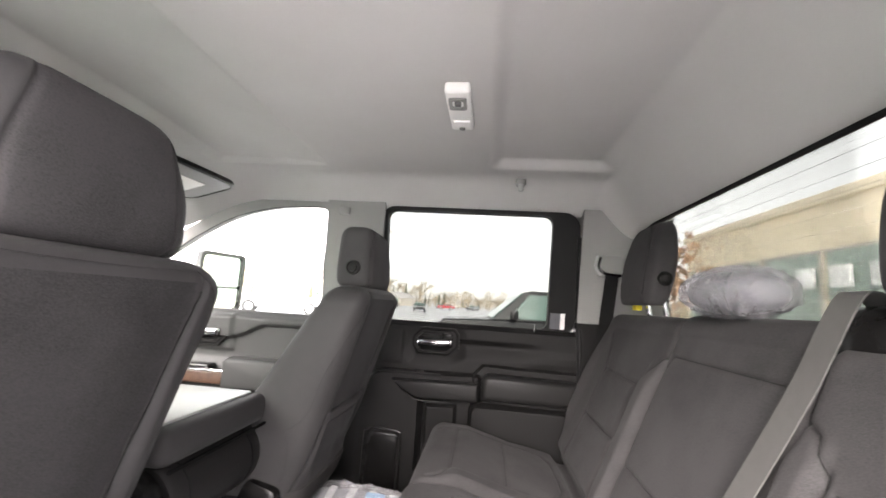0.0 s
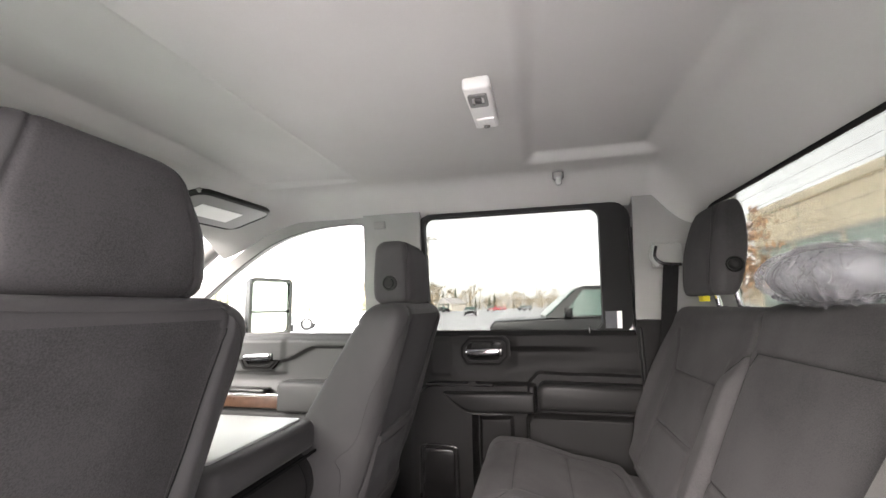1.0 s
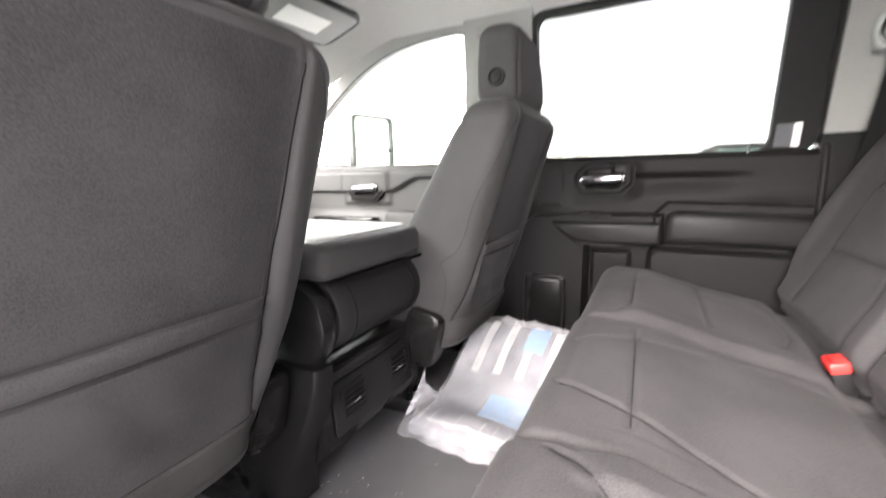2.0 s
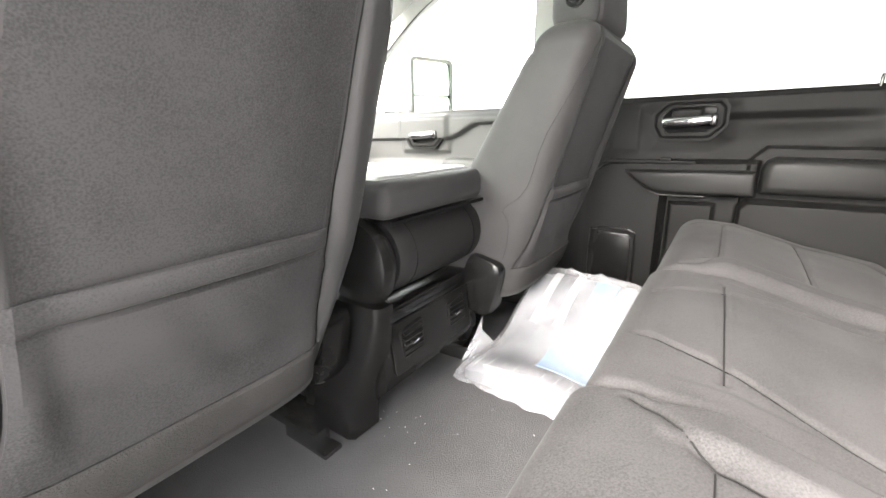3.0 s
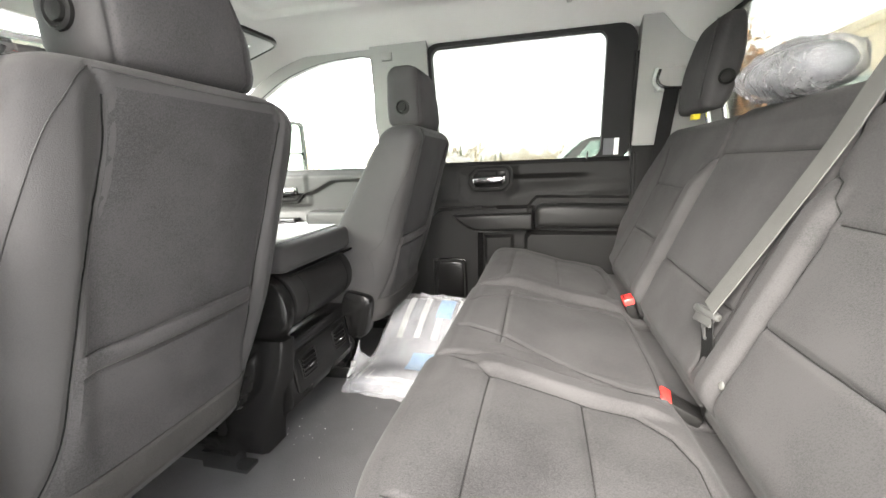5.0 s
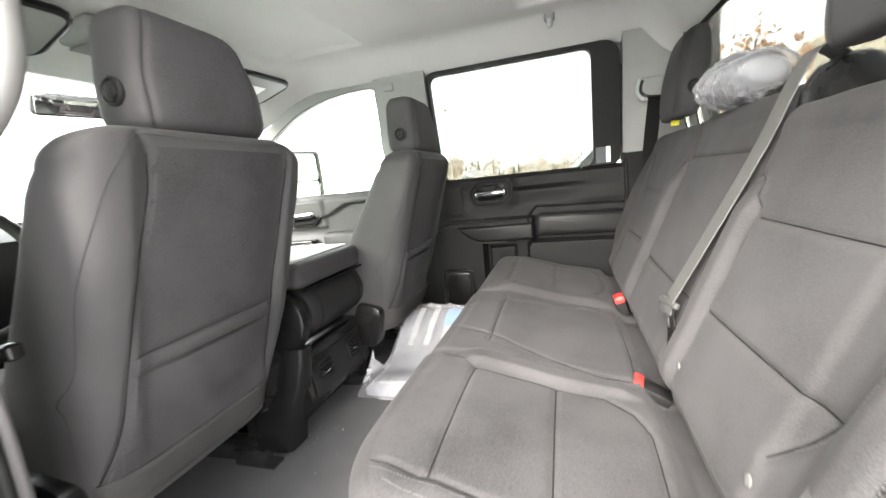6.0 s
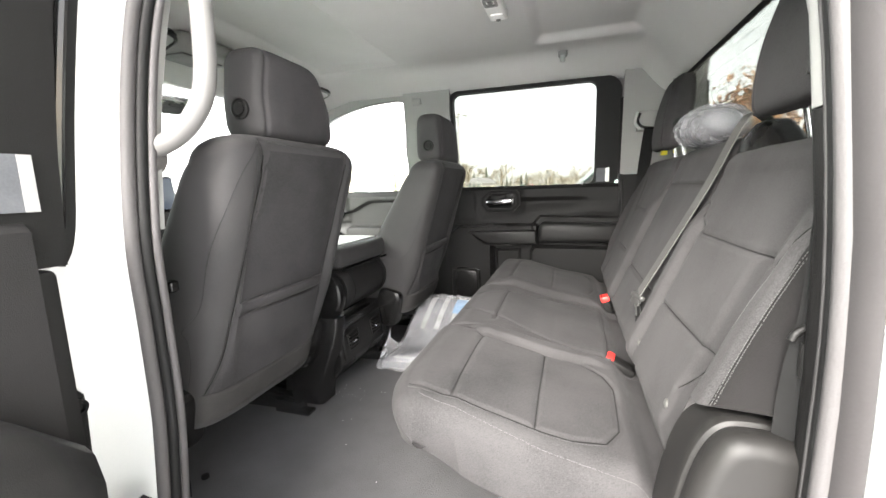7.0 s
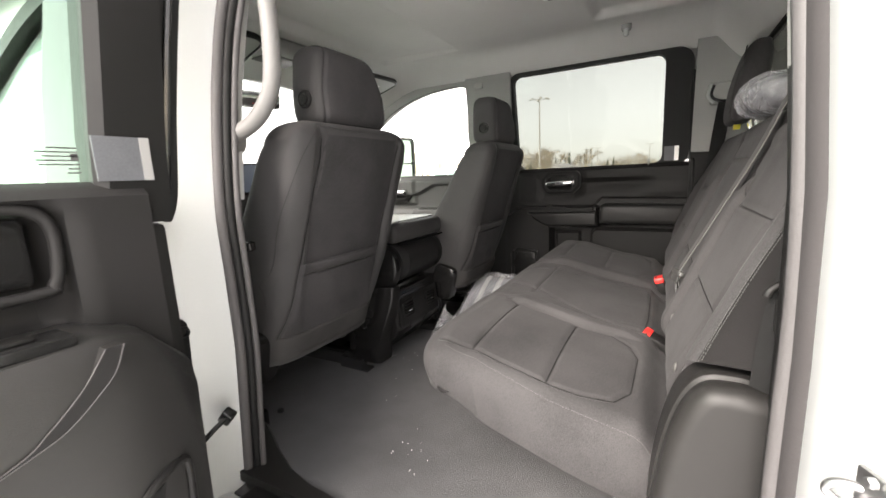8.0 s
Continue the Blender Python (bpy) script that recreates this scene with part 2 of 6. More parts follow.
def curve(pts, n=24, closed=False):
    """A smooth line through a few points."""
    pts = [Vector(p) for p in pts]
    k = len(pts)
    out = []
    spans = k if closed else k - 1
    for i in range(spans):
        g = (lambda j: pts[j % k]) if closed else (lambda j: pts[max(0, min(k - 1, j))])
        p0, p1, p2, p3 = g(i - 1), g(i), g(i + 1), g(i + 2)
        m = max(2, n // spans)
        for s in range(m):
            t = s / m
            out.append(0.5 * ((2 * p1) + (p2 - p0) * t + (2 * p0 - 5 * p1 + 4 * p2 - p3) * t * t + (3 * p1 - p0 - 3 * p2 + p3) * t ** 3))
    if not closed:
        out.append(pts[-1])
    return out


def slab(nu, nv, front, back):
    """A solid between two sheets given as functions of u and v from 0 to 1."""
    bm = bmesh.new()
    f = [[bm.verts.new(front(i / nu, j / nv)) for j in range(nv + 1)] for i in range(nu + 1)]
    b = [[bm.verts.new(back(i / nu, j / nv)) for j in range(nv + 1)] for i in range(nu + 1)]
    for i in range(nu):
        for j in range(nv):
            bm.faces.new((f[i][j], f[i + 1][j], f[i + 1][j + 1], f[i][j + 1]))
            bm.faces.new((b[i][j], b[i][j + 1], b[i + 1][j + 1], b[i + 1][j]))
    for i in range(nu):
        bm.faces.new((f[i][0], b[i][0], b[i + 1][0], f[i + 1][0]))
        bm.faces.new((f[i][nv], f[i + 1][nv], b[i + 1][nv], b[i][nv]))
    for j in range(nv):
        bm.faces.new((f[0][j], f[0][j + 1], b[0][j + 1], b[0][j]))
        bm.faces.new((f[nu][j], b[nu][j], b[nu][j + 1], f[nu][j + 1]))
    return bm


def rrect(x0, x1, z0, z1, r, n=6):
    """A rounded rectangle as a loop of (x, z)."""
    out = []
    for cx, cz, a0 in ((x1 - r, z1 - r, 0), (x0 + r, z1 - r, 90), (x0 + r, z0 + r, 180), (x1 - r, z0 + r, 270)):
        for k in range(n + 1):
            a = radians(a0 + 90 * k / n)
            out.append((cx + r * math.cos(a), cz + r * math.sin(a)))
    return out


def frame_ring(outer, inner, fy, thick):
    """A solid frame between two loops of (x, z); fy(z) is the face's y, thick goes outward (signed)."""
    rings = []
    for loop, d in ((outer, 0), (inner, 0), (inner, thick), (outer, thick)):
        rings.append([Vector((x, fy(z) + d, z)) for x, z in loop])
    rings.append(rings[0])
    bm = loft(rings, cap=False)
    bmesh.ops.remove_doubles(bm, verts=bm.verts, dist=1e-6)
    return bm


def plate(loop, fy, thick):
    """A solid plate with the outline loop of (x, z)."""
    return loft([[Vector((x, fy(z), z)) for x, z in loop], [Vector((x, fy(z) + thick, z)) for x, z in loop]])


def smooth(a, b, x):
    t = max(0.0, min(1.0, (x - a) / (b - a)))
    return t * t * (3 - 2 * t)


def bump2(x, x0, x1, w):
    """1 inside x0..x1, falling to 0 over w outside."""
    return smooth(x0 - w, x0, x) * (1 - smooth(x1, x1 + w, x))


def seg_dist(p, a, b):
    ax, ay, bx, by = a[0], a[1], b[0], b[1]
    dx, dy = bx - ax, by - ay
    t = max(0.0, min(1.0, ((p[0] - ax) * dx + (p[1] - ay) * dy) / (dx * dx + dy * dy + 1e-12)))
    return math.hypot(p[0] - ax - t * dx, p[1] - ay - t * dy)


def line_dist(p, pts):
    return min(seg_dist(p, a, b) for a, b in zip(pts, pts[1:]))


def groove(p, lines, depth=0.006, w=0.006):
    d = min(line_dist(p, q) for q in lines)
    return depth * math.exp(-(d / w) ** 2)


def inside(p, poly):
    """Signed distance to a closed outline of (x, z): above 0 inside."""
    d = min(seg_dist(p, poly[i - 1], poly[i]) for i in range(len(poly)))
    hit = False
    for i in range(len(poly)):
        (xa, za), (xb, zb) = poly[i - 1], poly[i]
        if (za > p[1]) != (zb > p[1]) and p[0] < xa + (xb - xa) * (p[1] - za) / (zb - za):
            hit = not hit
    return d if hit else -d


def swell(p, poly, w):
    """1 inside an outline, falling to 0 over w across its edge."""
    return smooth(-w, w, inside(p, poly))


# the sides lean inward above the belt line
def side(z):
    return 0.82 - 0.20 * max(0.0, z - 0.65)


# ---- shell of the cab ----
def ceil_z(x, y):
    z = 1.178
    z -= 0.10 * smooth(0.55, 0.78, abs(y)) ** 1.5
    z -= 0.12 * smooth(-0.80, -1.15, x) if x < -0.80 else 0.0
    z -= 0.150 * smooth(0.56, 0.72, x)
    ramp = max(0.0, min(1.0, (-0.392 - x) / 0.26)) ** 0.5
    z += 0.038 * ramp * (1 - smooth(-0.775, -0.815, x)) * bump2(y, -0.515, 0.515, 0.022) * (1 - 0.45 * smooth(0.1, 0.5, y))
    z += 0.026 * smooth(0.170, 0.212, x) * (1 - smooth(0.515, 0.575, x)) * bump2(y, -0.458, 0.480, 0.045)
    return z


X0, X1, Y1 = -1.12, 0.71, 0.76
ceiling = solo("ceiling", slab(330, 250, lambda u, v: Vector((X0 + (X1 - X0) * u, -Y1 + 2 * Y1 * v, ceil_z(X0 + (X1 - X0) * u, -Y1 + 2 * Y1 * v))),
               lambda u, v: Vector((X0 + (X1 - X0) * u, -Y1 + 2 * Y1 * v, 1.32 - 0.1 * smooth(0.6, 1.0, abs(2 * v - 1)) - 0.1 * (1 - smooth(0, 0.12, u))))), LINER,
               "light grey fabric headliner with two shallow recesses", "ceiling", "structure")
floor = solo("floor", slab(60, 50, lambda u, v: Vector((-1.9 + 2.7 * u, -0.76 + 1.64 * v, 0.008 * noise.noise((u * 9, v * 7, 0)) - 0.02 * smooth(0.05, 0.0, v))),
             lambda u, v: Vector((-1.9 + 2.7 * u, -0.76 + 1.64 * v, -0.08))), CARPET, "dark grey carpeted cab floor", "floor", "structure")
# rear wall under and beside the back window
solo("wall_back", join(box(0.74, 0.84, -0.80, 0.82, -0.05, 0.70), box(0.76, 0.84, -0.80, -0.72, 0.70, 1.04), box(0.76, 0.84, 0.765, 0.82, 0.70, 1.04)), PLASTIC,
     "black trim on the cab's back wall", "wall", "structure")
rear = thing("window_1", "tinted back window with a black rubber edge", "window", kind="structure")
part("pane", slab(2, 2, lambda u, v: Vector((0.80 - 0.085 * v, -0.71 + 1.47 * u, 0.68 + 0.41 * v)), lambda u, v: Vector((0.804 - 0.085 * v, -0.71 + 1.47 * u, 0.68 + 0.41 * v))), BACKGL, rear)
part("seal", tube([(0.722, -0.72, 1.034), (0.722, 0.76, 1.034)], 0.010), RUBBER, rear)
for k in range(11):
    z = 0.72 + 0.028 * k
    part("heater_wire", tube([(0.797 - 0.075 * (z - 0.68) / 0.36, -0.62, z), (0.797 - 0.075 * (z - 0.68) / 0.36, 0.66, z)], 0.00028, 4), RUBBER, rear)
# front: windscreen, cowl
ws = thing("window_2", "clear windscreen at the front of the cab", "window", kind="structure")
gl = part("pane", slab(2, 2, lambda u, v: Vector((-1.10 - 0.75 * v, -0.74 + 1.48 * u, 1.06 - 0.42 * v)), lambda u, v: Vector((-1.104 - 0.75 * v, -0.74 + 1.48 * u, 1.064 - 0.42 * v))), GLASS, ws)
gl.visible_shadow = False
solo("wall_front", box(-1.95, -1.86, -0.82, 0.82, -0.1, 0.66), PLASTIC, "black firewall under the windscreen", "wall", "structure")
for s in (-1, 1):
    solo("a_pillar_trim", tube(curve([(-0.98, s * 0.715, 1.085), (-1.15, s * 0.735, 1.0), (-1.45, s * 0.775, 0.80), (-1.72, s * 0.80, 0.64)], 16), 0.038, 12, 0.7), TRIM,
         "light grey trim on the windscreen pillar", "pillar trim", "structure")

# ---- far side doors and pillars ----
RW_IN = rrect(-0.215, 0.42, 0.648, 1.076, 0.035)
far_door = thing("door_1", "closed rear door with dark plastic panel and clear window", "door", kind="structure")
RW_OUT = rrect(-0.245, 0.520, 0.628, 1.090, 0.06)
part("window_frame", frame_ring(RW_OUT, RW_IN, side, 0.035), RUBBER, far_door, "black window surround")
gl = part("pane", plate(rrect(-0.23, 0.435, 0.63, 1.10, 0.03), lambda z: side(z) + 0.025, 0.004), TINTED, far_door)
gl.visible_shadow = False


def door_skin(x0, x1, relief, nu, nv, z0=-0.02, z1=0.648, base=0.80):
    """A moulded inner door panel; relief(x, z) is how far it stands proud."""
    return slab(nu, nv, lambda u, v: Vector((x0 + (x1 - x0) * u, base - relief(x0 + (x1 - x0) * u, z0 + (z1 - z0) * v), z0 + (z1 - z0) * v)),
                lambda u, v: Vector((x0 + (x1 - x0) * u, base + 0.06, z0 + (z1 - z0) * v)))


BODY = [(-0.30, -0.03), (-0.30, 0.405), (-0.246, 0.430), (-0.222, 0.450), (-0.192, 0.461), (0.172, 0.466), (0.172, 0.372), (-0.042, 0.370), (-0.042, -0.03)]
FIELD = [(0.143, -0.03), (0.143, 0.340), (0.160, 0.361), (0.56, 0.358), (0.56, -0.03)]
LIP = [(0.152, 0.386), (0.152, 0.470), (0.184, 0.504), (0.56, 0.497), (0.56, 0.386)]
BEZEL = [(-0.118, 0.55), (-0.118, 0.600), (-0.075, 0.632), (0.080, 0.632), (0.100, 0.610), (0.100, 0.53), (0.060, 0.500), (-0.090, 0.500)]
CUPBACK = [(-0.026, -0.03), (-0.026, 0.338), (0.086, 0.342), (0.092, -0.03)]


def rear_relief(x, z):
    p = (x, z)
    r = 0.006 - 0.022 * smooth(0.630, 0.648, z)                             # top edge rolls back
    r += 0.005 * bump2(x, 0.20, 0.60, 0.10) * bump2(z, 0.528, 0.540, 0.035)   # swell below the channel
    r -= 0.015 * bump2(x, 0.10, 0.30, 0.12) * smooth(0.596, 0.572, z) * smooth(0.500, 0.572, z)  # channel behind the handle
    r -= 0.009 * swell(p, BEZEL, 0.022)                                      # hollow round the handle
    r += 0.004 * bump2(x, -0.20, -0.135, 0.012) * bump2(z, 0.50, 0.61, 0.02)
    r += 0.034 * swell(p, BODY, 0.006)                                       # armrest body and lower column
    r += 0.020 * swell(p, LIP, 0.004)                                        # ledge over the padded block
    r += 0.036 * swell(p, FIELD, 0.007)                                      # lower field
    if -0.05 < x < 0.145 and z < 0.372:
        r -= 0.022 - 0.020 * swell(p, CUPBACK, 0.006)                        # cup under the armrest
    return r


part("door_panel", door_skin(-0.262, 0.522, rear_relief, 190, 200), PLASTIC, far_door, "black grained plastic inner panel", 50)


def extrude_xz(poly, y0, y1, r=0.008, seg=3):
    bm = loft([[Vector((x, y0, z)) for x, z in poly], [Vector((x, y1, z)) for x, z in poly]], cap=False)
    bm.faces.new(bm.verts[:len(poly)])
    bm.faces.new(bm.verts[len(poly):])
    bmesh.ops.recalc_face_normals(bm, faces=bm.faces)
    if r:
        bm.edges.ensure_lookup_table()
        es = [e for e in bm.edges if abs(e.verts[0].co.y - y0) < 1e-6 and abs(e.verts[1].co.y - y0) < 1e-6]
        bmesh.ops.bevel(bm, geom=es, offset=r, segments=seg, profile=0.5, affect="EDGES")
    return bm


part("armrest", extrude_xz([(-0.150, 0.438), (0.170, 0.444), (0.172, 0.378), (-0.038, 0.374), (-0.070, 0.381), (-0.108, 0.402)], 0.722, 0.78, 0.012, 4), SOFT, far_door, "smooth black armrest")
part("armrest_edge", tube(curve([(-0.152, 0.764, 0.440), (-0.110, 0.745, 0.401), (-0.072, 0.728, 0.379), (-0.038, 0.724, 0.372), (0.06, 0.724, 0.373)], 20), 0.0025, 8), COVER, far_door)
part("switch_plate", box(-0.215, 0.030, 0.748, 0.768, 0.458, 0.468, 0.004), PLASTIC, far_door, "black switch plate")
part("window_switch", box(-0.060, -0.030, 0.744, 0.756, 0.466, 0.476, 0.003), PLASTIC, far_door)
part("padded_block", extrude_xz([(0.180, 0.387), (0.180, 0.450), (0.188, 0.470), (0.205, 0.480), (0.515, 0.474), (0.515, 0.387)], 0.718, 0.80, 0.022, 5), SOFT, far_door, "padded black vinyl block")
part("lower_pocket", extrude_xz([(-0.232, 0.03), (-0.232, 0.225), (-0.220, 0.240), (-0.125, 0.240), (-0.113, 0.225), (-0.113, 0.03)], 0.757, 0.80, 0.008), SATIN, far_door, "smooth black pocket cover")
part("pocket_rim", tube(curve([(-0.240, 0.760, 0.03), (-0.240, 0.760, 0.215), (-0.224, 0.760, 0.248), (-0.122, 0.760, 0.248), (-0.105, 0.760, 0.215), (-0.103, 0.760, 0.03)], 30), 0.0045, 8), SATIN, far_door)


def inner_handle(parent, cx, cz, y):
    """A recessed pull handle in an eight-sided black bezel."""
    def octo(w0, w1, h0, h1, c, n=3):
        pts = [(-w0, -h0 + c), (-w0, h1 - c), (-w0 + c, h1), (w1 - c * 0.5, h1), (w1, h1 - c * 0.5), (w1, -h0 + c), (w1 - c, -h0), (-w0 + c * 0.6, -h0)]
        out = []
        for i, q in enumerate(pts):
            p, r = pts[i - 1], pts[(i + 1) % 8]
            for k in (0.25, 0.08):
                out.append((q[0] + (p[0] - q[0]) * k, q[1] + (p[1] - q[1]) * k))
            for k in (0.08, 0.25):
                out.append((q[0] + (r[0] - q[0]) * k, q[1] + (r[1] - q[1]) * k))
        return [(cx + x, cz + z) for x, z in out]
    bez = part("handle_bezel", frame_ring(octo(0.098, 0.090, 0.056, 0.054, 0.036), octo(0.070, 0.064, 0.034, 0.036, 0.022), lambda z: y - 0.003, 0.02), PLASTIC, parent, "black eight-sided handle bezel")
    # near-black outline and cup put the deep slot's shade into the colour
    part("bezel_line", tube([(x, y - 0.0028, z) for x, z in octo(0.086, 0.080, 0.046, 0.046, 0.031)], 0.0042, 6, closed=True), SEAM, bez)
    part("cup", plate(octo(0.072, 0.066, 0.036, 0.038, 0.022), lambda z: y + 0.010, 0.01), SEAM, parent)
    part("cup_wall", box(cx - 0.048, cx + 0.022, y + 0.002, y + 0.012, cz + 0.008, cz + 0.030, 0.003), PLASTIC, parent)
    part("cup_tab", box(cx + 0.030, cx + 0.062, y - 0.004, y + 0.012, cz + 0.014, cz + 0.035, 0.003), SOFT, parent)
    hd = part("handle", loft([[Vector((cx - 0.068 + dx, y - 0.010 - w * 0.011 * math.cos(a), cz - 0.006 + dz + w * 0.0145 * math.sin(a))) for a in [2 * math.pi * k / 16 for k in range(16)]]
                              for dx, dz, w in ((0, 0, 0.75), (0.004, 0, 1), (0.095, 0.005, 1), (0.118, 0.007, 0.85))]), CHROME, parent, "satin chrome pull handle")
    part("handle_pivot", box(cx + 0.046, cx + 0.066, y - 0.016, y + 0.006, cz - 0.018, cz + 0.014, 0.005), GLOSS, hd)


inner_handle(far_door, 0.0, 0.577, 0.785)
part("window_label", plate([(0.428, 0.655), (0.428, 0.715), (0.483, 0.715), (0.483, 0.655)], lambda z: side(z) - 0.002, 0.001), GREYP, far_door, "grey and white window sticker")
part("label_edge", plate([(0.466, 0.655), (0.466, 0.715), (0.482, 0.715), (0.482, 0.655)], lambda z: side(z) - 0.0035, 0.001), PAPER, far_door)
part("lock_pin", loft([sup(0.37, 0.80, z, r, r, 2, 10) for z, r in ((0.64, 0.004), (0.662, 0.004), (0.668, 0.003))]), GLOSS, far_door)

solo("header_trim", plate([(-0.27, 1.082), (-0.27, 1.15), (0.57, 1.15), (0.57, 1.082)], lambda z: side(z) + 0.037, 0.03), TRIM, "light grey trim over the rear door", "trim", "structure")
solo("header_trim", plate([(0.50, 0.66), (0.44, 1.08), (0.57, 1.08), (0.57, 0.66)], lambda z: side(z) + 0.037, 0.03), TRIM, "light grey trim behind the rear door", "trim", "structure")
# far pillar between the doors, and the rear corner trim
solo("pillar_trim", join(plate([(-0.475, 0.62), (-0.455, 1.10), (-0.225, 1.10), (-0.245, 0.62)], lambda z: side(z) - 0.012, 0.05)), TRIM, "light grey upper trim on the door pillar", "pillar trim", "structure")
solo("pillar_trim", plate([(-0.50, 0.0), (-0.475, 0.62), (-0.262, 0.62), (-0.262, 0.0)], lambda z: 0.80, 0.06), PLASTIC, "black lower trim on the door pillar", "pillar trim", "structure")
solo("pillar_vent", box(-0.41, -0.365, side(1.06) - 0.020, side(1.06), 1.045, 1.075, 0.004), TRIM, "small grey cover plate on the door pillar", "cover")


def corner_trim(z0, z1, inset):
    return slab(16, 12, lambda u, v: Vector((0.525 + 0.27 * u, side(z0 + (z1 - z0) * v) - inset - 0.10 * smooth(0.25, 1, u), z0 + (z1 - z0) * v)),
                lambda u, v: Vector((0.525 + 0.27 * u, side(z0 + (z1 - z0) * v) + 0.05, z0 + (z1 - z0) * v)))


solo("corner_trim", corner_trim(0.685, 1.10, 0.02), TRIM, "light grey trim at the cab's rear corner", "pillar trim", "structure")
solo("corner_trim", corner_trim(0.0, 0.683, 0.024), PLASTIC, "black lower trim at the cab's rear corner", "pillar trim", "structure")
solo("door_seal", tube(curve([(0.534, 0.788, 0.03), (0.534, 0.788, 0.60)] + [(x, side(z) - 0.004, z) for x, z in ((0.530, 0.66), (0.526, 0.76), (0.522, 0.90), (0.518, 1.00))], 40), 0.008, 10), RUBBER,
     "black rubber seal down the rear edge of the door", "seal", "structure")
solo("door_gap", box(0.5225, 0.548, 0.792, 0.83, 0.0, 0.66), RUBBER, "black gap strip behind the rear door", "seal", "structure")
solo("door_gap", box(-0.285, -0.2625, 0.785, 0.83, 0.0, 0.66), RUBBER, "black gap strip before the rear door", "seal", "structure")
guide = thing("belt_guide", "grey seat belt guide on the rear corner trim", "belt guide")
part("cover_plate", box(0.575, 0.665, 0.715, 0.745, 0.855, 0.935, 0.008), TRIM, guide, "light grey cover plate")
part("lip", tube(curve([(0.577, 0.714, 0.930), (0.568, 0.710, 0.888), (0.585, 0.708, 0.860)], 14), 0.006, 8), LIGHTPL, guide, "pale raised lip")
part("slot", tube(curve([(0.585, 0.712, 0.925), (0.578, 0.708, 0.89), (0.60, 0.706, 0.868), (0.655, 0.706, 0.862)], 20), 0.0055, 8), GLOSS, guide, "black curved belt slot")
solo("seat_belt", ribbon(curve([(0.625, 0.708, 0.868), (0.612, 0.715, 0.75), (0.60, 0.725, 0.62), (0.585, 0.735, 0.45), (0.58, 0.735, 0.20)], 20), 0.046, 0.002, (1, 0, 0)), BELTD, "black seat belt hanging beside the rear seat", "seat belt")
hook = thing("coat_hook", "small pale coat hook on the headliner's edge", "hook")
part("base", loft([sup(0.282, 0.60, z, a, a * 0.9, 3, 20) for z, a in ((1.168, 0.018), (1.152, 0.018), (1.146, 0.015))]), TRIM, hook)
part("peg", loft([sup(0.282, 0.59, z, a, a, 2.5, 16) for z, a in ((1.15, 0.009), (1.130, 0.010), (1.124, 0.007))]), LIGHTPL, hook)


# ---- front passenger door ----
def fdoor(s, name, label):
    d = thing(name, label, "door", kind="structure")
    arch = [(p.x, p.z) for p in curve([(-0.50, 0, 0.645), (-0.475, 0, 0.85), (-0.455, 0, 1.03), (-0.475, 0, 1.07), (-0.55, 0, 1.075), (-0.70, 0, 1.062), (-0.86, 0, 1.02), (-1.02, 0, 0.94), (-1.20, 0, 0.825), (-1.38, 0, 0.70), (-1.40, 0, 0.65), (-1.2, 0, 0.642), (-0.8, 0, 0.642)], 78, True)]
    cx, cz = -0.85, 0.80
    if s < 0:
        arch = [(cx + (x - cx) * 0.97, cz + (z - cz) * (0.86 if z > cz else 1.0)) for x, z in arch]
    outer = [(x + (0.03 if x > -0.6 else -0.03), z + (0.035 if z > 0.68 else -0.03)) for x, z in arch]
    fy = lambda z: s * side(z)
    part("window_frame", frame_ring(outer, arch, fy, s * 0.04), TRIM if s > 0 else SOFT, d, "slim window surround")
    part("window_seal", tube([(x, s * (side(z) + 0.004), z) for x, z in arch], 0.0035, 6, closed=True), RUBBER2, d, "thin grey rubber seal")
    gp = part("pane", plate([(cx + (x - cx) * 1.01, cz + (z - cz) * 1.01) for x, z in arch], lambda z: s * (side(z) + 0.02), s * 0.004), GREEN if s < 0 else GLASS, d)
    gp.visible_shadow = False

    def relief(x, z):
        r = 0.012 - 0.03 * smooth(0.61, 0.642, z)
        edge = 0.592 - 0.055 * smooth(-0.68, -0.84, x)
        r -= 0.022 * smooth(edge + 0.004, edge - 0.008, z) * (1 - smooth(0.46, 0.40, z))
        r += 0.012 * bump2(x, -1.06, -0.84, 0.02) * bump2(z, 0.49, 0.62, 0.015)
        r += 0.02 * bump2(z, 0.0, 0.33, 0.015)
        return r
    bm = door_skin(-1.55, -0.505, relief, 120, 110, -0.02, 0.642)
    if s < 0:
        turn(bm, Matrix.Diagonal((1, -1, 1, 1)))
    part("door_panel", bm, DOORG, d, "dark grey inner panel")
    for nm, bm, m in (("armrest", extrude_xz([(-0.82, 0.345), (-0.82, 0.45), (-0.80, 0.462), (-0.52, 0.462), (-0.52, 0.345)], 0.725, 0.80, 0.018), DOORG),
                      ("wood_strip", extrude_xz([(-1.25, 0.355), (-1.25, 0.402), (-0.823, 0.402), (-0.823, 0.355)], 0.745, 0.80, 0.006), WOOD),
                      ("strip_edge", tube([(-1.25, 0.745, 0.407), (-0.823, 0.745, 0.407)], 0.004, 6), CHROME),
                      ("switch_plate", box(-1.20, -0.88, 0.73, 0.79, 0.415, 0.43, 0.006), GLOSS)):
        if s < 0:
            turn(bm, Matrix.Diagonal((1, -1, 1, 1)))
        part(nm, bm, m, d)
    return d


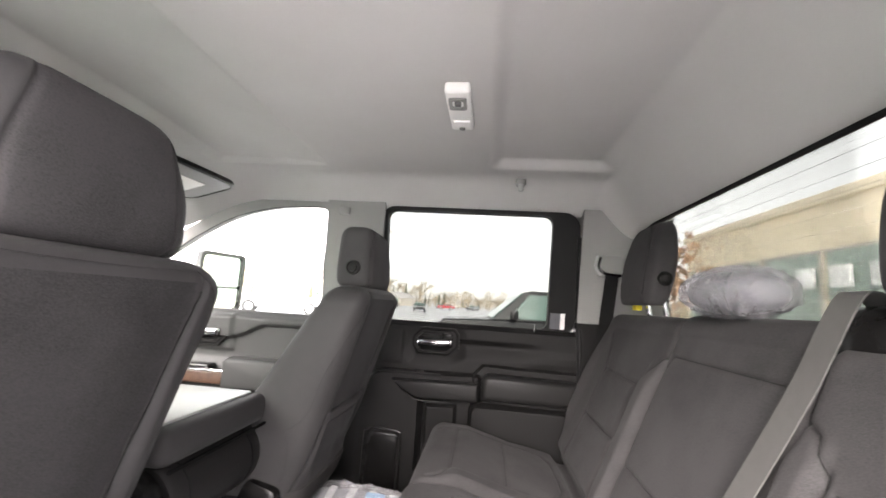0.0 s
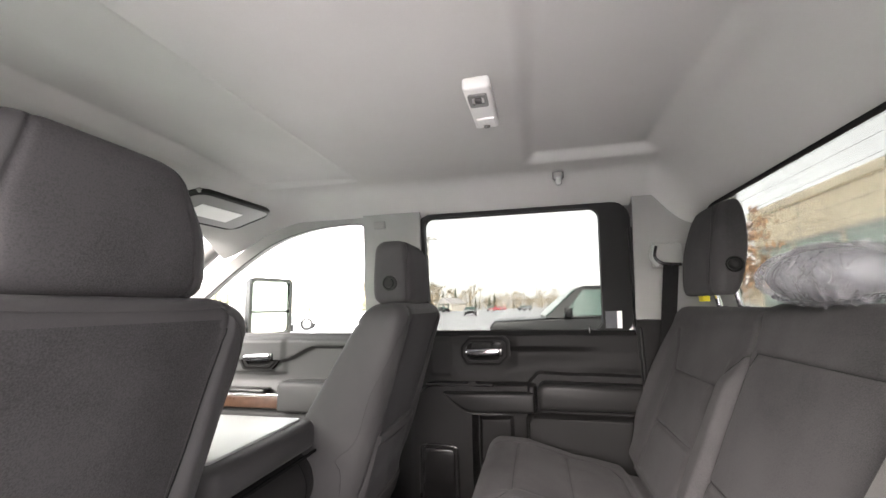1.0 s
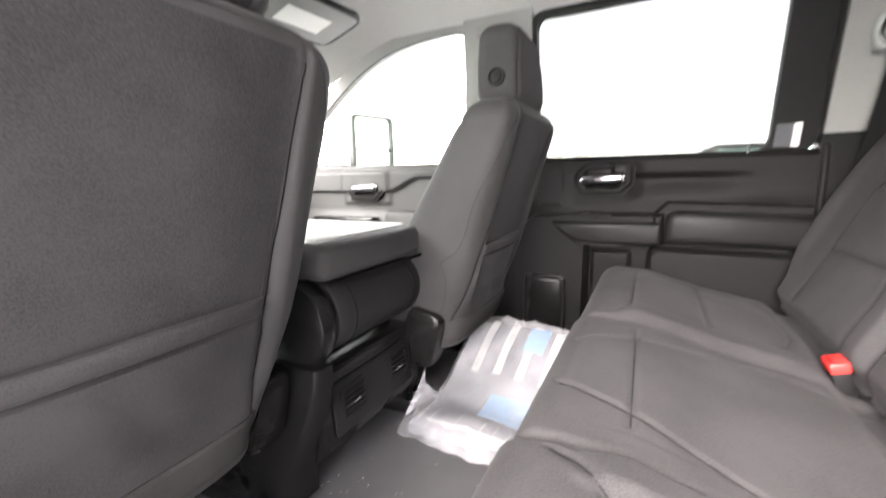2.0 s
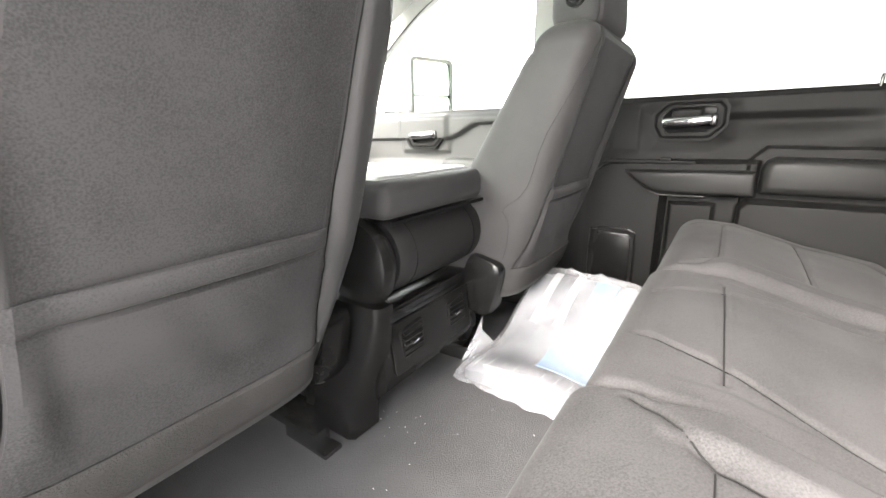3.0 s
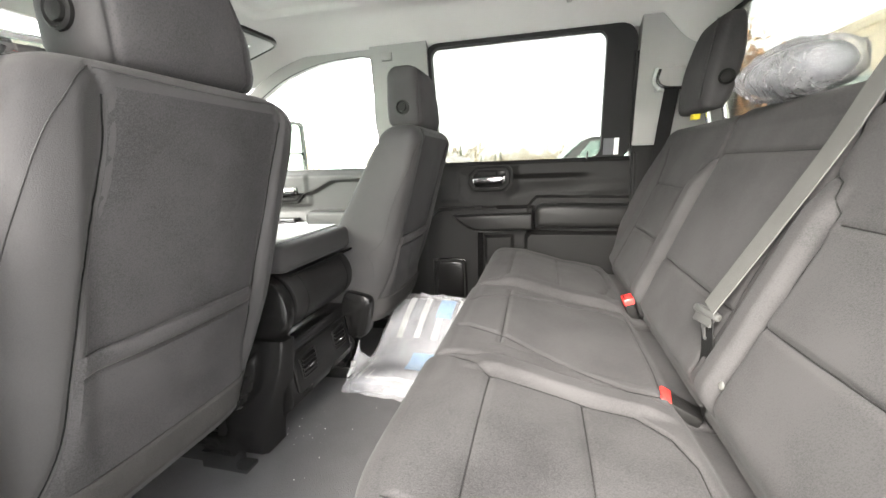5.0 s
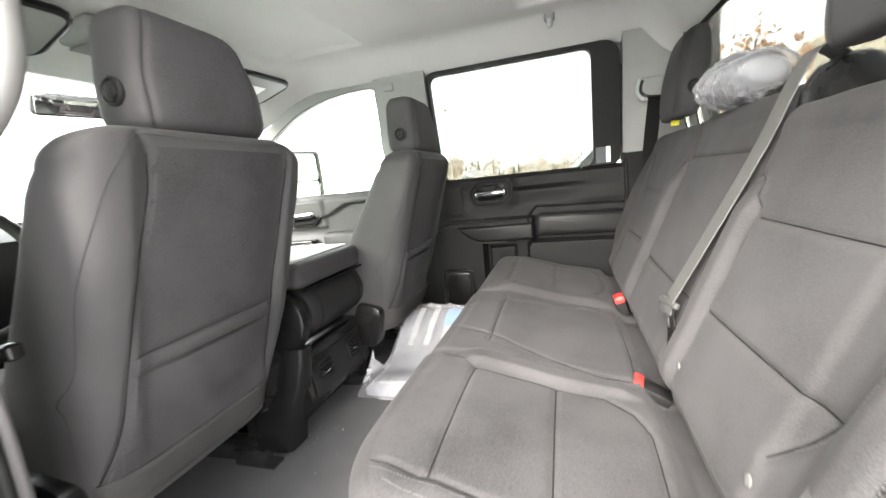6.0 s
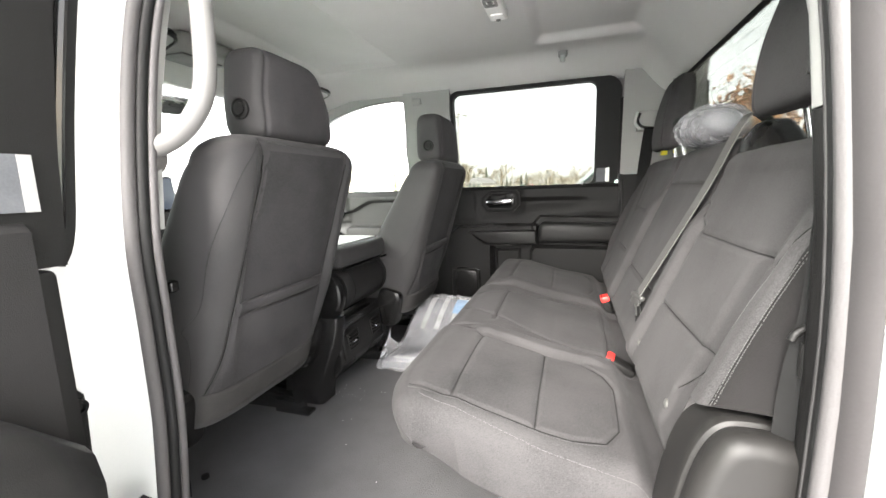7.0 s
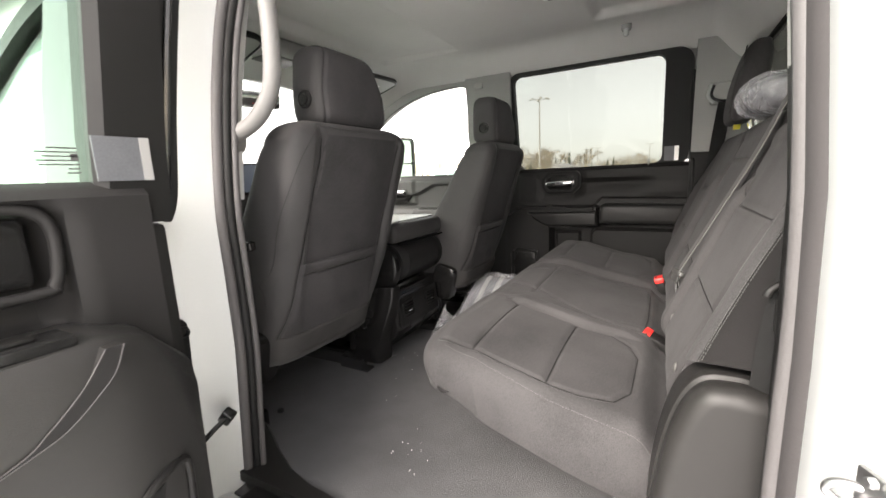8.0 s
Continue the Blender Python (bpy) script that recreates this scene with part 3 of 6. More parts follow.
front_far = fdoor(1, "door_2", "closed front passenger door with wood strip and window")
inner_handle(front_far, -0.94, 0.553, 0.785)
front_near = fdoor(-1, "door_3", "closed white driver door with greenish window glass")
big = lambda k, j: [(-0.85 + (x + 0.85) * k, 0.80 + (z - 0.80) * j) for x, z in rrect(-1.36, -0.46, 0.66, 1.05, 0.12, 8)]
part("outer_frame", frame_ring(big(1.16, 1.45), big(1.0, 1.10), lambda z: -side(z) - 0.06, -0.02), WHITE, front_near, "white painted window frame")
part("outer_skin", box(-1.55, -0.40, -0.93, -0.86, -0.25, 0.62, 0.012), WHITE, front_near, "white painted outer skin")
part("belt_moulding", box(-1.55, -0.40, -0.885, -0.85, 0.62, 0.645, 0.005), RUBBER, front_near)

# side mirror outside the passenger window
mir = thing("side_mirror", "large upright towing mirror with pale housing", "mirror")
part("housing", turn(box(-0.125, 0.125, 0.022, 0.14, -0.145, 0.145, 0.03, 3), pose(-1.12, 1.10, 0.757, 0, 0, 72)), LIGHTPL, mir, "pale mirror housing")
part("rim", turn(frame_ring(rrect(-0.125, 0.125, -0.145, 0.145, 0.03), rrect(-0.108, 0.108, -0.128, 0.128, 0.022), lambda z: 0, 0.03), pose(-1.12, 1.10, 0.757, 0, 0, 72)), GLOSS, mir, "black mirror rim")
part("mirror_glass", turn(plate(rrect(-0.112, 0.112, -0.02, 0.132, 0.022), lambda z: 0.01, 0.004), pose(-1.12, 1.10, 0.757, 0, 0, 72)), TINTM, mir)
part("spotter_glass", turn(plate(rrect(-0.112, 0.112, -0.132, -0.03, 0.022), lambda z: 0.01, 0.004), pose(-1.12, 1.10, 0.757, 0, 0, 72)), TINTM, mir)
part("arm", box(-1.27, -1.19, 0.82, 1.06, 0.60, 0.66, 0.015), GLOSS, mir)


# ---- front seats ----
def seat_x(z):
    """Rear face of the backrest at height z."""
    return -0.338 + 0.275 * (z - 0.25)


def patch(tree, us, vs, offset, shell=0.004, away=(1, 0, 0)):
    """A sheet lying on a surface: rays along -x from a grid of (y, z)."""
    way = -Vector(away)
    rows = []
    for i, v in enumerate(vs):
        row = []
        for j, u in enumerate(us(v)):
            hit = tree.ray_cast(Vector((1.0, u, v)), way)
            p = hit[0] if hit[0] is not None else Vector((seat_x(v), u, v))
            row.append((p, offset(j, i, u, v)))
        rows.append(row)
    nu, nv = len(rows[0]) - 1, len(rows) - 1
    return slab(nu, nv, lambda a, b: rows[round(b * nv)][round(a * nu)][0] + Vector((rows[round(b * nv)][round(a * nu)][1], 0, 0)),
                lambda a, b: rows[round(b * nv)][round(a * nu)][0] + Vector((-shell, 0, 0)))


def on_seat(tree, pts, lift=0.001):
    out = []
    for y, z in pts:
        hit = tree.ray_cast(Vector((1.0, y, z)), Vector((-1, 0, 0)))
        if hit[0] is not None:
            out.append(hit[0] + Vector((lift, 0, 0)))
    return out


def lerp(table, x):
    for (a, va), (b, vb) in zip(table, table[1:]):
        if x <= b:
            t = max(0.0, (x - a) / (b - a))
            return va + (vb - va) * t
    return table[-1][1]


def front_seat(name, label):
    """Built with its backrest centre at y = 0, facing -x."""
    st = thing(name, label, "car seat", group="front seats")
    hw = [(0.22, 0.190), (0.30, 0.203), (0.45, 0.213), (0.60, 0.212), (0.68, 0.213), (0.71, 0.208), (0.735, 0.195), (0.75, 0.175), (0.757, 0.15), (0.76, 0.12)]
    th = [(0.22, 0.30), (0.30, 0.30), (0.38, 0.265), (0.47, 0.225), (0.60, 0.18), (0.70, 0.145), (0.735, 0.12), (0.75, 0.09), (0.76, 0.05)]
    cy = lambda z: lerp([(0.22, -0.035), (0.40, -0.004), (0.65, 0.0)], z)
    seams = [[(-0.138, 0.748), (-0.131, 0.70), (-0.133, 0.65), (-0.145, 0.585), (-0.158, 0.52), (-0.166, 0.45), (-0.178, 0.34), (-0.205, 0.26)], [(0.155, 0.748), (0.148, 0.70), (0.142, 0.58), (0.135, 0.45), (0.132, 0.33), (0.125, 0.26)]]
    seams = [[(p.x, p.y) for p in curve([(a, b, 0) for a, b in q], 40)] for q in seams]
    rings = []
    zs = [0.195 + 0.515 * i / 50 for i in range(50)] + [0.71 + 0.05 * math.sin(math.pi / 2 * i / 16) for i in range(17)]
    for z in zs:
        h, t = lerp(hw, min(z, 0.71)), lerp(th, min(z, 0.71))
        a = math.asin(max(0.0, min(1.0, (z - 0.71) / 0.05)))
        sh = 0.05 * (1 - math.cos(a))
        xr = seat_x(min(z, 0.71)) + 0.6 * max(0.0, z - 0.71) * 0.27
        ring = sup(xr - t / 2, cy(z), z, t / 2 - sh, h - sh * 1.3, 5.0, 176)
        for p in ring:
            if p.x > xr - t * 0.5:
                p.x -= 0.014 * bump2(p.y, -0.135, 0.13, 0.03) * smooth(0.25, 0.33, z) * (1 - smooth(0.70, 0.76, z))
                p.x -= groove((p.y, z), seams, 0.0045, 0.004)
        rings.append(ring)
    bm = loft(rings)
    from_bm = BVHTree.FromBMesh(bm)
    back = part("backrest", bm, CLOTH2, st, "charcoal upholstered backrest", 60)
    # woven insert on the back, pocket, felt hem
    lt, rt = [sorted((z, y) for y, z in q) for q in seams]
    insert = part("back_insert", patch(from_bm, lambda z: [lerp(lt, z) + 0.0045 + (lerp(rt, z) - lerp(lt, z) - 0.009) * k / 24 for k in range(25)],
                  [0.425 + 0.305 * k / 24 for k in range(25)], lambda j, i, u, v: 0.0003 + 0.0010 * min(1, j / 2, (24 - j) / 2, (24 - i) / 2 + 0.2)), CLOTHB, back, "dark woven charcoal back panel")
    pock = part("map_pocket", patch(from_bm, lambda z: [lerp(lt, z) + 0.003 + (lerp(rt, z) - lerp(lt, z) - 0.006) * k / 40 for k in range(41)],
                [0.262 + 0.179 * k / 84 for k in range(85)],
                lambda j, i, u, v: 0.001 + math.sin(math.pi * j / 40) ** 0.7 * (0.012 * smooth(0.27, 0.39, v)
                + (0.0065 * noise.noise((u * 7 + v * 9, v * 6 - u * 5, 3)) + 0.004 * noise.noise((u * 22 + v * 14, v * 16, 7))) * smooth(0.27, 0.32, v) * (1 - smooth(0.39, 0.414, v)) - 0.008 * math.exp(-((v - 0.4135) / 0.003) ** 2))
                + 0.006 * min(1, j / 3, (40 - j) / 3) * math.sqrt(max(0.0, 1 - ((v - 0.428) / 0.0128) ** 2)) * (v > 0.4152), 0.0), CLOTHB, st, "slack map pocket with a folded hem")
    hem = part("felt_hem", patch(from_bm, lambda z: [-0.218 + 0.352 * k / 30 for k in range(31)], [0.206 + 0.060 * k / 12 for k in range(13)],
               lambda j, i, u, v: 0.007 * min(1, i / 3 + 0.3, (12 - i) / 2 + 0.5, j / 2, (30 - j) / 2)), FELT, st, "grey felt strip along the bottom")
    for q in seams:
        pts = on_seat(from_bm, [c for c in q if c[1] < 0.725], 0.0003)
        part("piping", tube(pts, 0.0010, 6), SEAM, back)
    # side stitching
    for s in (-1, 1):
        q = [(s * y, z) for y, z in ((0.137, 0.748), (0.160, 0.731), (0.183, 0.694), (0.197, 0.648))] + [(cy(z) + s * 0.982 * lerp(hw, z), z) for z in (0.562, 0.45, 0.34, 0.25)]
        pts = on_seat(from_bm, [(p.x, p.y) for p in curve([(c, d, 0) for c, d in q], 60)], 0.0002)
        part("side_seam", tube(pts, 0.0008, 6), VINYL, back)
    top = on_seat(from_bm, [(-0.135 + 0.285 * k / 30, 0.747 - 0.004 * math.sin(math.pi * k / 30)) for k in range(31)], 0.001)
    part("top_piping", tube(top, 0.0012, 6), CLOTH2, back)
    # head restraint
    rr = []
    hz = [0.757, 0.759, 0.764, 0.772, 0.785] + [0.785 + 0.115 * k / 12 for k in range(1, 13)] + [0.908, 0.917, 0.924, 0.928, 0.930]
    for z in hz:
        lo, hi = max(0.0, (0.785 - z) / 0.030), max(0.0, (z - 0.900) / 0.031)
        k = math.sqrt(max(0.0, 1 - max(lo, hi) ** 2))
        wy = (0.124 - 0.024 * smooth(0.82, 0.93, z)) * (0.80 + 0.20 * k)
        wx = (0.058 - 0.006 * smooth(0.80, 0.95, z)) * (0.45 + 0.55 * k)
        ring = sup(-0.287 - 0.03 * (z - 0.80), 0.012 - 0.012 * smooth(0.83, 0.93, z), z, wx, wy, 4.6, 160)
        for p in ring:
            if p.x > -0.29:
                p.x -= 0.0035 * math.exp(-((p.y + 0.78 * wy) / 0.0035) ** 2) + 0.0035 * math.exp(-((p.y - 0.84 * wy) / 0.0035) ** 2)
        rr.append(ring)
    hr = part("headrest", loft(rr), CLOTHB, st, "charcoal cloth headrest with paler side panels", 60)
    hr.data.materials.append(CLOTH2)
    for f in hr.data.polygons:
        w = 0.124 - 0.024 * smooth(0.82, 0.93, f.center.z)
        if f.center.y < -0.78 * w or f.center.y > 0.84 * w or f.center.x < -0.30:
            f.material_index = 1
    btn = turn(loft([sup(0, 0, z, a, a, 2, 28) for z, a in ((0, 0.020), (0.006, 0.020), (0.008, 0.017), (0.005, 0.015), (0.005, 0.012), (0.009, 0.011), (0.010, 0.006))]), pose(-0.285, -0.110, 0.812, 90, 0, 0))
    part("release_button", btn, PLASTIC, hr, "round black release button")
    for y in (-0.065, 0.075):
        part("headrest_post", tube([(-0.285, y, 0.70), (-0.285, y, 0.80)], 0.006, 10), CHROME, st)
    # cushion, side covers
    cr = []
    for k in range(17):
        u = k / 16
        x = -0.50 - 0.42 * u
        w = 0.205 * (1 - 0.08 * u)
        t = 0.07 + 0.02 * math.sin(math.pi * u)
        e = 1 if 0 < k < 16 else 0.8
        cr.append([Vector((x, w * e * math.copysign(abs(math.cos(a)) ** 0.5, math.cos(a)), 0.24 + 0.03 * u + t * e * math.copysign(abs(math.sin(a)) ** 0.5, math.sin(a)))) for a in [2 * math.pi * i / 40 for i in range(40)]])
    part("seat_cushion", loft(cr), CLOTH, st)
    for s in (-1, 1):
        part("recliner_cover", turn(loft([sup(0, 0, z, a, b, 4.5, 40) for z, a, b in ((-0.034, 0.036, 0.060), (-0.029, 0.044, 0.067), (-0.016, 0.048, 0.07), (0.016, 0.048, 0.07), (0.029, 0.044, 0.067), (0.034, 0.036, 0.060))]), pose(-0.428, -0.01 + s * 0.20, 0.222, 90, 0, 0) @ pose(0, 0, 0, 0, 0, -14)), SATIN, st, "rounded black recliner cover")
        part("slide_rail", box(-0.85, -0.46, s * 0.20 - 0.025, s * 0.20 + 0.025, 0.0, 0.045, 0.006), GLOSS, st)
        part("side_shield", box(-0.88, -0.54, s * 0.215 - 0.02, s * 0.215 + 0.02, 0.08, 0.22, 0.015), PLASTIC, st)
    return st


driver = front_seat("front_seat", "charcoal cloth front seat with tall headrest and map pocket")
copy_thing(driver, pose(0.10, 0.400, -0.006))
driver.location = (0, -0.400, 0)
bracket = thing("floor_bracket", "black metal seat track bracket on the carpet", "bracket")
part("foot", box(-0.52, -0.43, -0.24, -0.205, 0.0, 0.042, 0.004), GLOSS, bracket)
part("tongue", box(-0.435, -0.405, -0.24, -0.20, 0.0, 0.010, 0.003), GLOSS, bracket)

# ---- centre console ----
con = thing("centre_console", "black folding centre console with pale lid and rear vents", "console", (0.042, 0, 0.012))
part("lid", box(-0.83, -0.378, -0.125, 0.205, 0.402, 0.468, 0.022, 4), CLOTH2, con, "padded charcoal lid")
part("lid_tray", box(-0.80, -0.41, -0.105, 0.178, 0.462, 0.474, 0.005), LIGHTPL, con, "pale plastic tray on the lid")
part("tray_ring", turn(loft([sup(0, 0, z, a, a, 2, 32) for z, a in ((0, 0.036), (0.003, 0.036), (0.003, 0.028), (0.0, 0.028))]), pose(-0.56, 0.0, 0.473)), PAPER, con)
part("yellow_tag", box(-0.62, -0.58, -0.03, 0.0, 0.475, 0.479, 0.001), YELLOW, con, "yellow paper tag")
roll = [[Vector((-0.445 + rr * 0.070 * math.cos(a), y, 0.328 + rr * 0.072 * math.sin(a))) for a in [2 * math.pi * i / 40 for i in range(40)]] for y, rr in [(-0.092, 0.94), (-0.085, 1.0)] + [(-0.085 + 0.275 * k / 8, 1.0) for k in range(1, 8)] + [(0.19, 1.0), (0.197, 0.94)]]
part("padded_roll", loft(roll), VINYL, con, "padded charcoal roll below the lid")
for y in (-0.05, 0.15):
    part("roll_seam", tube([(-0.445 + 0.0705 * math.cos(a), y, 0.328 + 0.0725 * math.sin(a)) for a in [-1.2 + 2.6 * k / 20 for k in range(21)]], 0.0008, 6), SEAM, con)
part("lid_seam", box(-0.376, -0.372, -0.118, 0.198, 0.398, 0.404), SEAM, con, "dark gap under the lid")
for y in (-0.122, 0.222):
    cap = loft([[Vector((-0.445 + r * 0.073 * math.cos(a), y + dy, 0.322 + r * 0.082 * math.sin(a))) for a in [2 * math.pi * i / 40 for i in range(40)]] for r, dy in ((0.8, -0.022), (0.95, -0.016), (1, -0.006), (1, 0.006), (0.95, 0.016), (0.8, 0.022))])
    part("end_cap", cap, SATIN, con, "black hinge cap")
body = [[Vector((-0.44 + dx, y, z)) for dx, z in prof] for y, prof in
        [(yy, [(-0.35, 0.0), (-0.045, 0.0), (0.045, 0.085), (0.048, 0.10), (0.034, 0.215), (-0.01, 0.222), (-0.03, 0.25), (-0.35, 0.25)]) for yy in (-0.13, 0.03, 0.19)]]
part("ledge", box(-0.46, -0.402, -0.118, 0.180, 0.212, 0.236, 0.008, 3), SATIN, con, "black ledge above the vents")
part("base", loft(body), SATIN, con, "black moulded console base")
for ya, yb in ((-0.190, -0.122), (0.240, 0.178)):
    rings = []
    for k in range(9):
        z = 0.262 * k / 8
        w0 = ya + (yb - ya) * 0.45 * smooth(0.0, 0.26, z)
        xr = -0.432 + 0.055 * smooth(0.0, 0.26, z)
        rings.append([Vector((-0.56, w0, z)), Vector((xr - 0.012, w0, z)), Vector((xr, w0 + (yb - ya) * 0.12, z)), Vector((xr + 0.002, yb, z)), Vector((-0.56, yb, z))])
    part("side_fin", loft(rings), SATIN, con, "black side fin of the base", 60)
part("vent_panel", turn(box(-0.004, 0.004, -0.130, 0.130, -0.050, 0.050, 0.004), pose(-0.396, 0.025, 0.155, 0, -7, 0)), SOFT, con, "black vent panel")
for y in (-0.052, 0.103):
    v = part("vent", turn(frame_ring(rrect(-0.034, 0.034, -0.034, 0.034, 0.006), rrect(-0.030, 0.030, -0.030, 0.030, 0.004), lambda z: 0, 0.014), pose(-0.389, y, 0.158, 0, -7, 90)), PLASTIC, con, "square black air vent")
    part("vent_back", turn(box(-0.002, 0.002, -0.033, 0.033, -0.033, 0.033), pose(-0.3945, y, 0.158, 0, -7, 0)), SEAM, v)
    for k in range(5):
        part("slat", turn(box(-0.008, 0.004, -0.027, 0.027, -0.0012, 0.0012), pose(-0.391, y, 0.136 + 0.011 * k, 0, 25, 0)), PLASTIC, v)
    part("vent_tab", box(-0.394, -0.384, y - 0.012, y + 0.012, 0.154, 0.160, 0.002), CHROME, v, "bright vent tab")


# ---- rear bench ----
def cushion_z(x):
    return lerp([(0.0, 0.300), (0.06, 0.313), (0.14, 0.307), (0.28, 0.268), (0.45, 0.238), (0.52, 0.232)], x)


def pad_top(x0, x1, y0, y1, lines, r=0.05, lift=0.0, crown=0.012, rear=0.02, ends=(1, 1), corner=0.0, wedge=0.0, ridge=None):
    """A seat pad with a rolled front edge, rolled ends and sewn grooves."""
    nu, nv = 150, 110
    ra, rb = (r if ends[0] == 1 else 0.014), (r if ends[1] == 1 else 0.014)

    def pos(u, v):
        p = raw(u, v)
        e = min(1.0, (p.y - y0) / 0.15 if ends[0] == 1 else 1, (y1 - p.y) / 0.10 if ends[1] == 1 else 1)
        p.x += corner * (1 - math.sqrt(max(0, 1 - (1 - e) ** 2))) * (1 - smooth(x0, x0 + 0.18, p.x))
        return p

    def raw(u, v):
        # u runs from the bottom of the front face over the roll to the rear
        y = y0 + (y1 - y0) * v
        drop = max(q * (1 - math.sqrt(max(0, 1 - max(0, 1 - d / q) ** 2))) for d, q in ((y - y0, ra), (y1 - y, rb)))
        if u < 0.18:
            t = u / 0.18
            return Vector((x0 + 0.012 * (1 - t) + 0.25 * drop, y, 0.232 + (cushion_z(x0) - r - 0.232) * t - drop * t))
        if u < 0.34:
            a = (u - 0.18) / 0.16 * math.pi / 2
            x, z = x0 + r * (1 - math.cos(a)), cushion_z(x0 + r) - r + r * math.sin(a)
        else:
            t = (u - 0.34) / 0.66
            x = x0 + r + (x1 - x0 - r) * t
            z = cushion_z(x) - rear * smooth(0.405, 0.445, x)
        z += crown * math.sin(math.pi * v) * smooth(x0, x0 + 0.1, x) + lift
        if wedge:
            z += wedge * (bump2(y, y0 + 0.004, y0 + 0.036, 0.006) + bump2(y, y1 - 0.03, y1 - 0.004, 0.006)) * smooth(0.07, 0.13, x)
        if ridge:
            z += ridge(x, y)
        z += 0.0012 * noise.noise((x * 16, y * 16, 2.0)) - drop - groove((x, y), lines, 0.005, 0.0045)
        return Vector((x, y, z))
    return slab(nu, nv, pos, lambda u, v: Vector((pos(u, v).x + 0.004, y0 + 0.012 + (y1 - y0 - 0.024) * v, 0.230 - 0.125 * smooth(0.20, 0.95, u))))


bench = thing("rear_bench_seat", "charcoal cloth three-place rear bench seat with dark vinyl bolsters", "car seat")
LL = [[(0.130, -0.562), (0.130, -0.290)], [(0.268, -0.566), (0.268, -0.286)], [(0.05, -0.545), (0.105, -0.562), (0.20, -0.566), (0.323, -0.566), (0.375, -0.550), (0.398, -0.510), (0.402, -0.37), (0.385, -0.318), (0.345, -0.284), (0.20, -0.287), (0.13, -0.288), (0.088, -0.245), (0.06, -0.232)]]
CC = [[(0.133, -0.155), (0.128, 0.16)], [(0.04, -0.085), (0.08, -0.105), (0.24, -0.168), (0.35, -0.200), (0.405, -0.196), (0.412, -0.10), (0.412, 0.15), (0.35, 0.180), (0.24, 0.160), (0.08, 0.10), (0.04, 0.08)]]
RR = [[(0.115, 0.285), (0.115, 0.60)], [(0.256, 0.285), (0.256, 0.60)], [(0.05, 0.60), (0.105, 0.618), (0.323, 0.622), (0.38, 0.60), (0.40, 0.54), (0.402, 0.37), (0.385, 0.318), (0.345, 0.284), (0.13, 0.286), (0.088, 0.245), (0.06, 0.232)]]


def near_ridge(x, y):
    """The raised far edge of the outer pad and its low front roll."""
    return 0.013 * bump2(y, -0.262, -0.232, 0.018) * smooth(0.075, 0.13, x) * (1 - smooth(0.36, 0.43, x)) + 0.006 * bump2(x, 0.425, 0.50, 0.02)


def far_ridge(x, y):
    return near_ridge(x, -y)


c1 = part("seat_cushion", pad_top(0.000, 0.50, -0.605, -0.214, LL, 0.034, 0.0, 0.010, 0.035, (1, 0.4), 0.075, 0.0, near_ridge), CLOTH, bench, "charcoal outer cushion with sewn seams", 60)
c2 = part("seat_cushion", pad_top(0.010, 0.50, -0.212, 0.212, CC, 0.034, 0.000, 0.006, 0.03, (0.4, 0.4), 0.0, 0.002), CLOTH, bench, "charcoal middle cushion", 60)
c3 = part("seat_cushion", pad_top(0.015, 0.50, 0.214, 0.715, RR, 0.05, 0.006, 0.012, 0.03, (0.4, 1), 0.0, 0.0, far_ridge), CLOTH, bench, "charcoal outer cushion with sewn seams", 60)


def stitches(parent, pts, gap=0.0065, length=0.0042, r=0.0007):
    """A row of thread stitches as one sewn line."""
    acc = 0.0
    pts = [Vector(p) for p in pts]
    out = bmesh.new()
    for a, b in zip(pts, pts[1:]):
        d = (b - a).length
        t = (b - a).normalized()
        pos = acc
        while pos + length < d:
            seg = tube([a + t * pos, a + t * (pos + length)], r, 5)
            out = join(out, seg)
            pos += gap
        acc = max(0.0, pos - d)
    return part("stitching", out, STITCH, parent, "pale grey stitching")


def sew(parent, lines, down, start, r=0.0009):
    """Dark sewn lines laid on a pad: down is the way of the rays, start a point far in front."""
    bm = bmesh.new()
    bm.from_mesh(parent.data)
    tree = BVHTree.FromBMesh(bm)
    bm.free()
    for q in lines:
        pts = []
        for a, b in zip(q, q[1:]):
            n = max(2, int(math.hypot(b[0] - a[0], b[1] - a[1]) / 0.012))
            for k in range(n + 1):
                t = k / n
                c = (a[0] + (b[0] - a[0]) * t, a[1] + (b[1] - a[1]) * t)
                o = Vector((c[0], c[1], 1.0)) if down.z else Vector((-0.5, c[0], c[1]))
                hit = tree.ray_cast(o, down)
                if hit[0] is not None and (not pts or (hit[0] - pts[-1]).length > 1e-4):
                    pts.append(hit[0] - down * 0.0006)
        if len(pts) > 2:
            part("sewn_seam", tube(pts, r, 5), SEWN, parent)


for c, q in ((c1, LL), (c2, CC), (c3, RR)):
    sew(c, q, Vector((0, 0, -1)), 1.0)


def drape(parent, pts, n=60):
    """Points dropped straight down on a pad."""
    bm = bmesh.new()
    bm.from_mesh(parent.data)
    tree = BVHTree.FromBMesh(bm)
    bm.free()
    out = []
    for p in curve([(x, y, 0) for x, y in pts], n):
        hit = tree.ray_cast(Vector((p.x, p.y, 1.0)), Vector((0, 0, -1)))
        if hit[0] is not None:
            out.append(hit[0] + Vector((0, 0, 0.0003)))
    return out


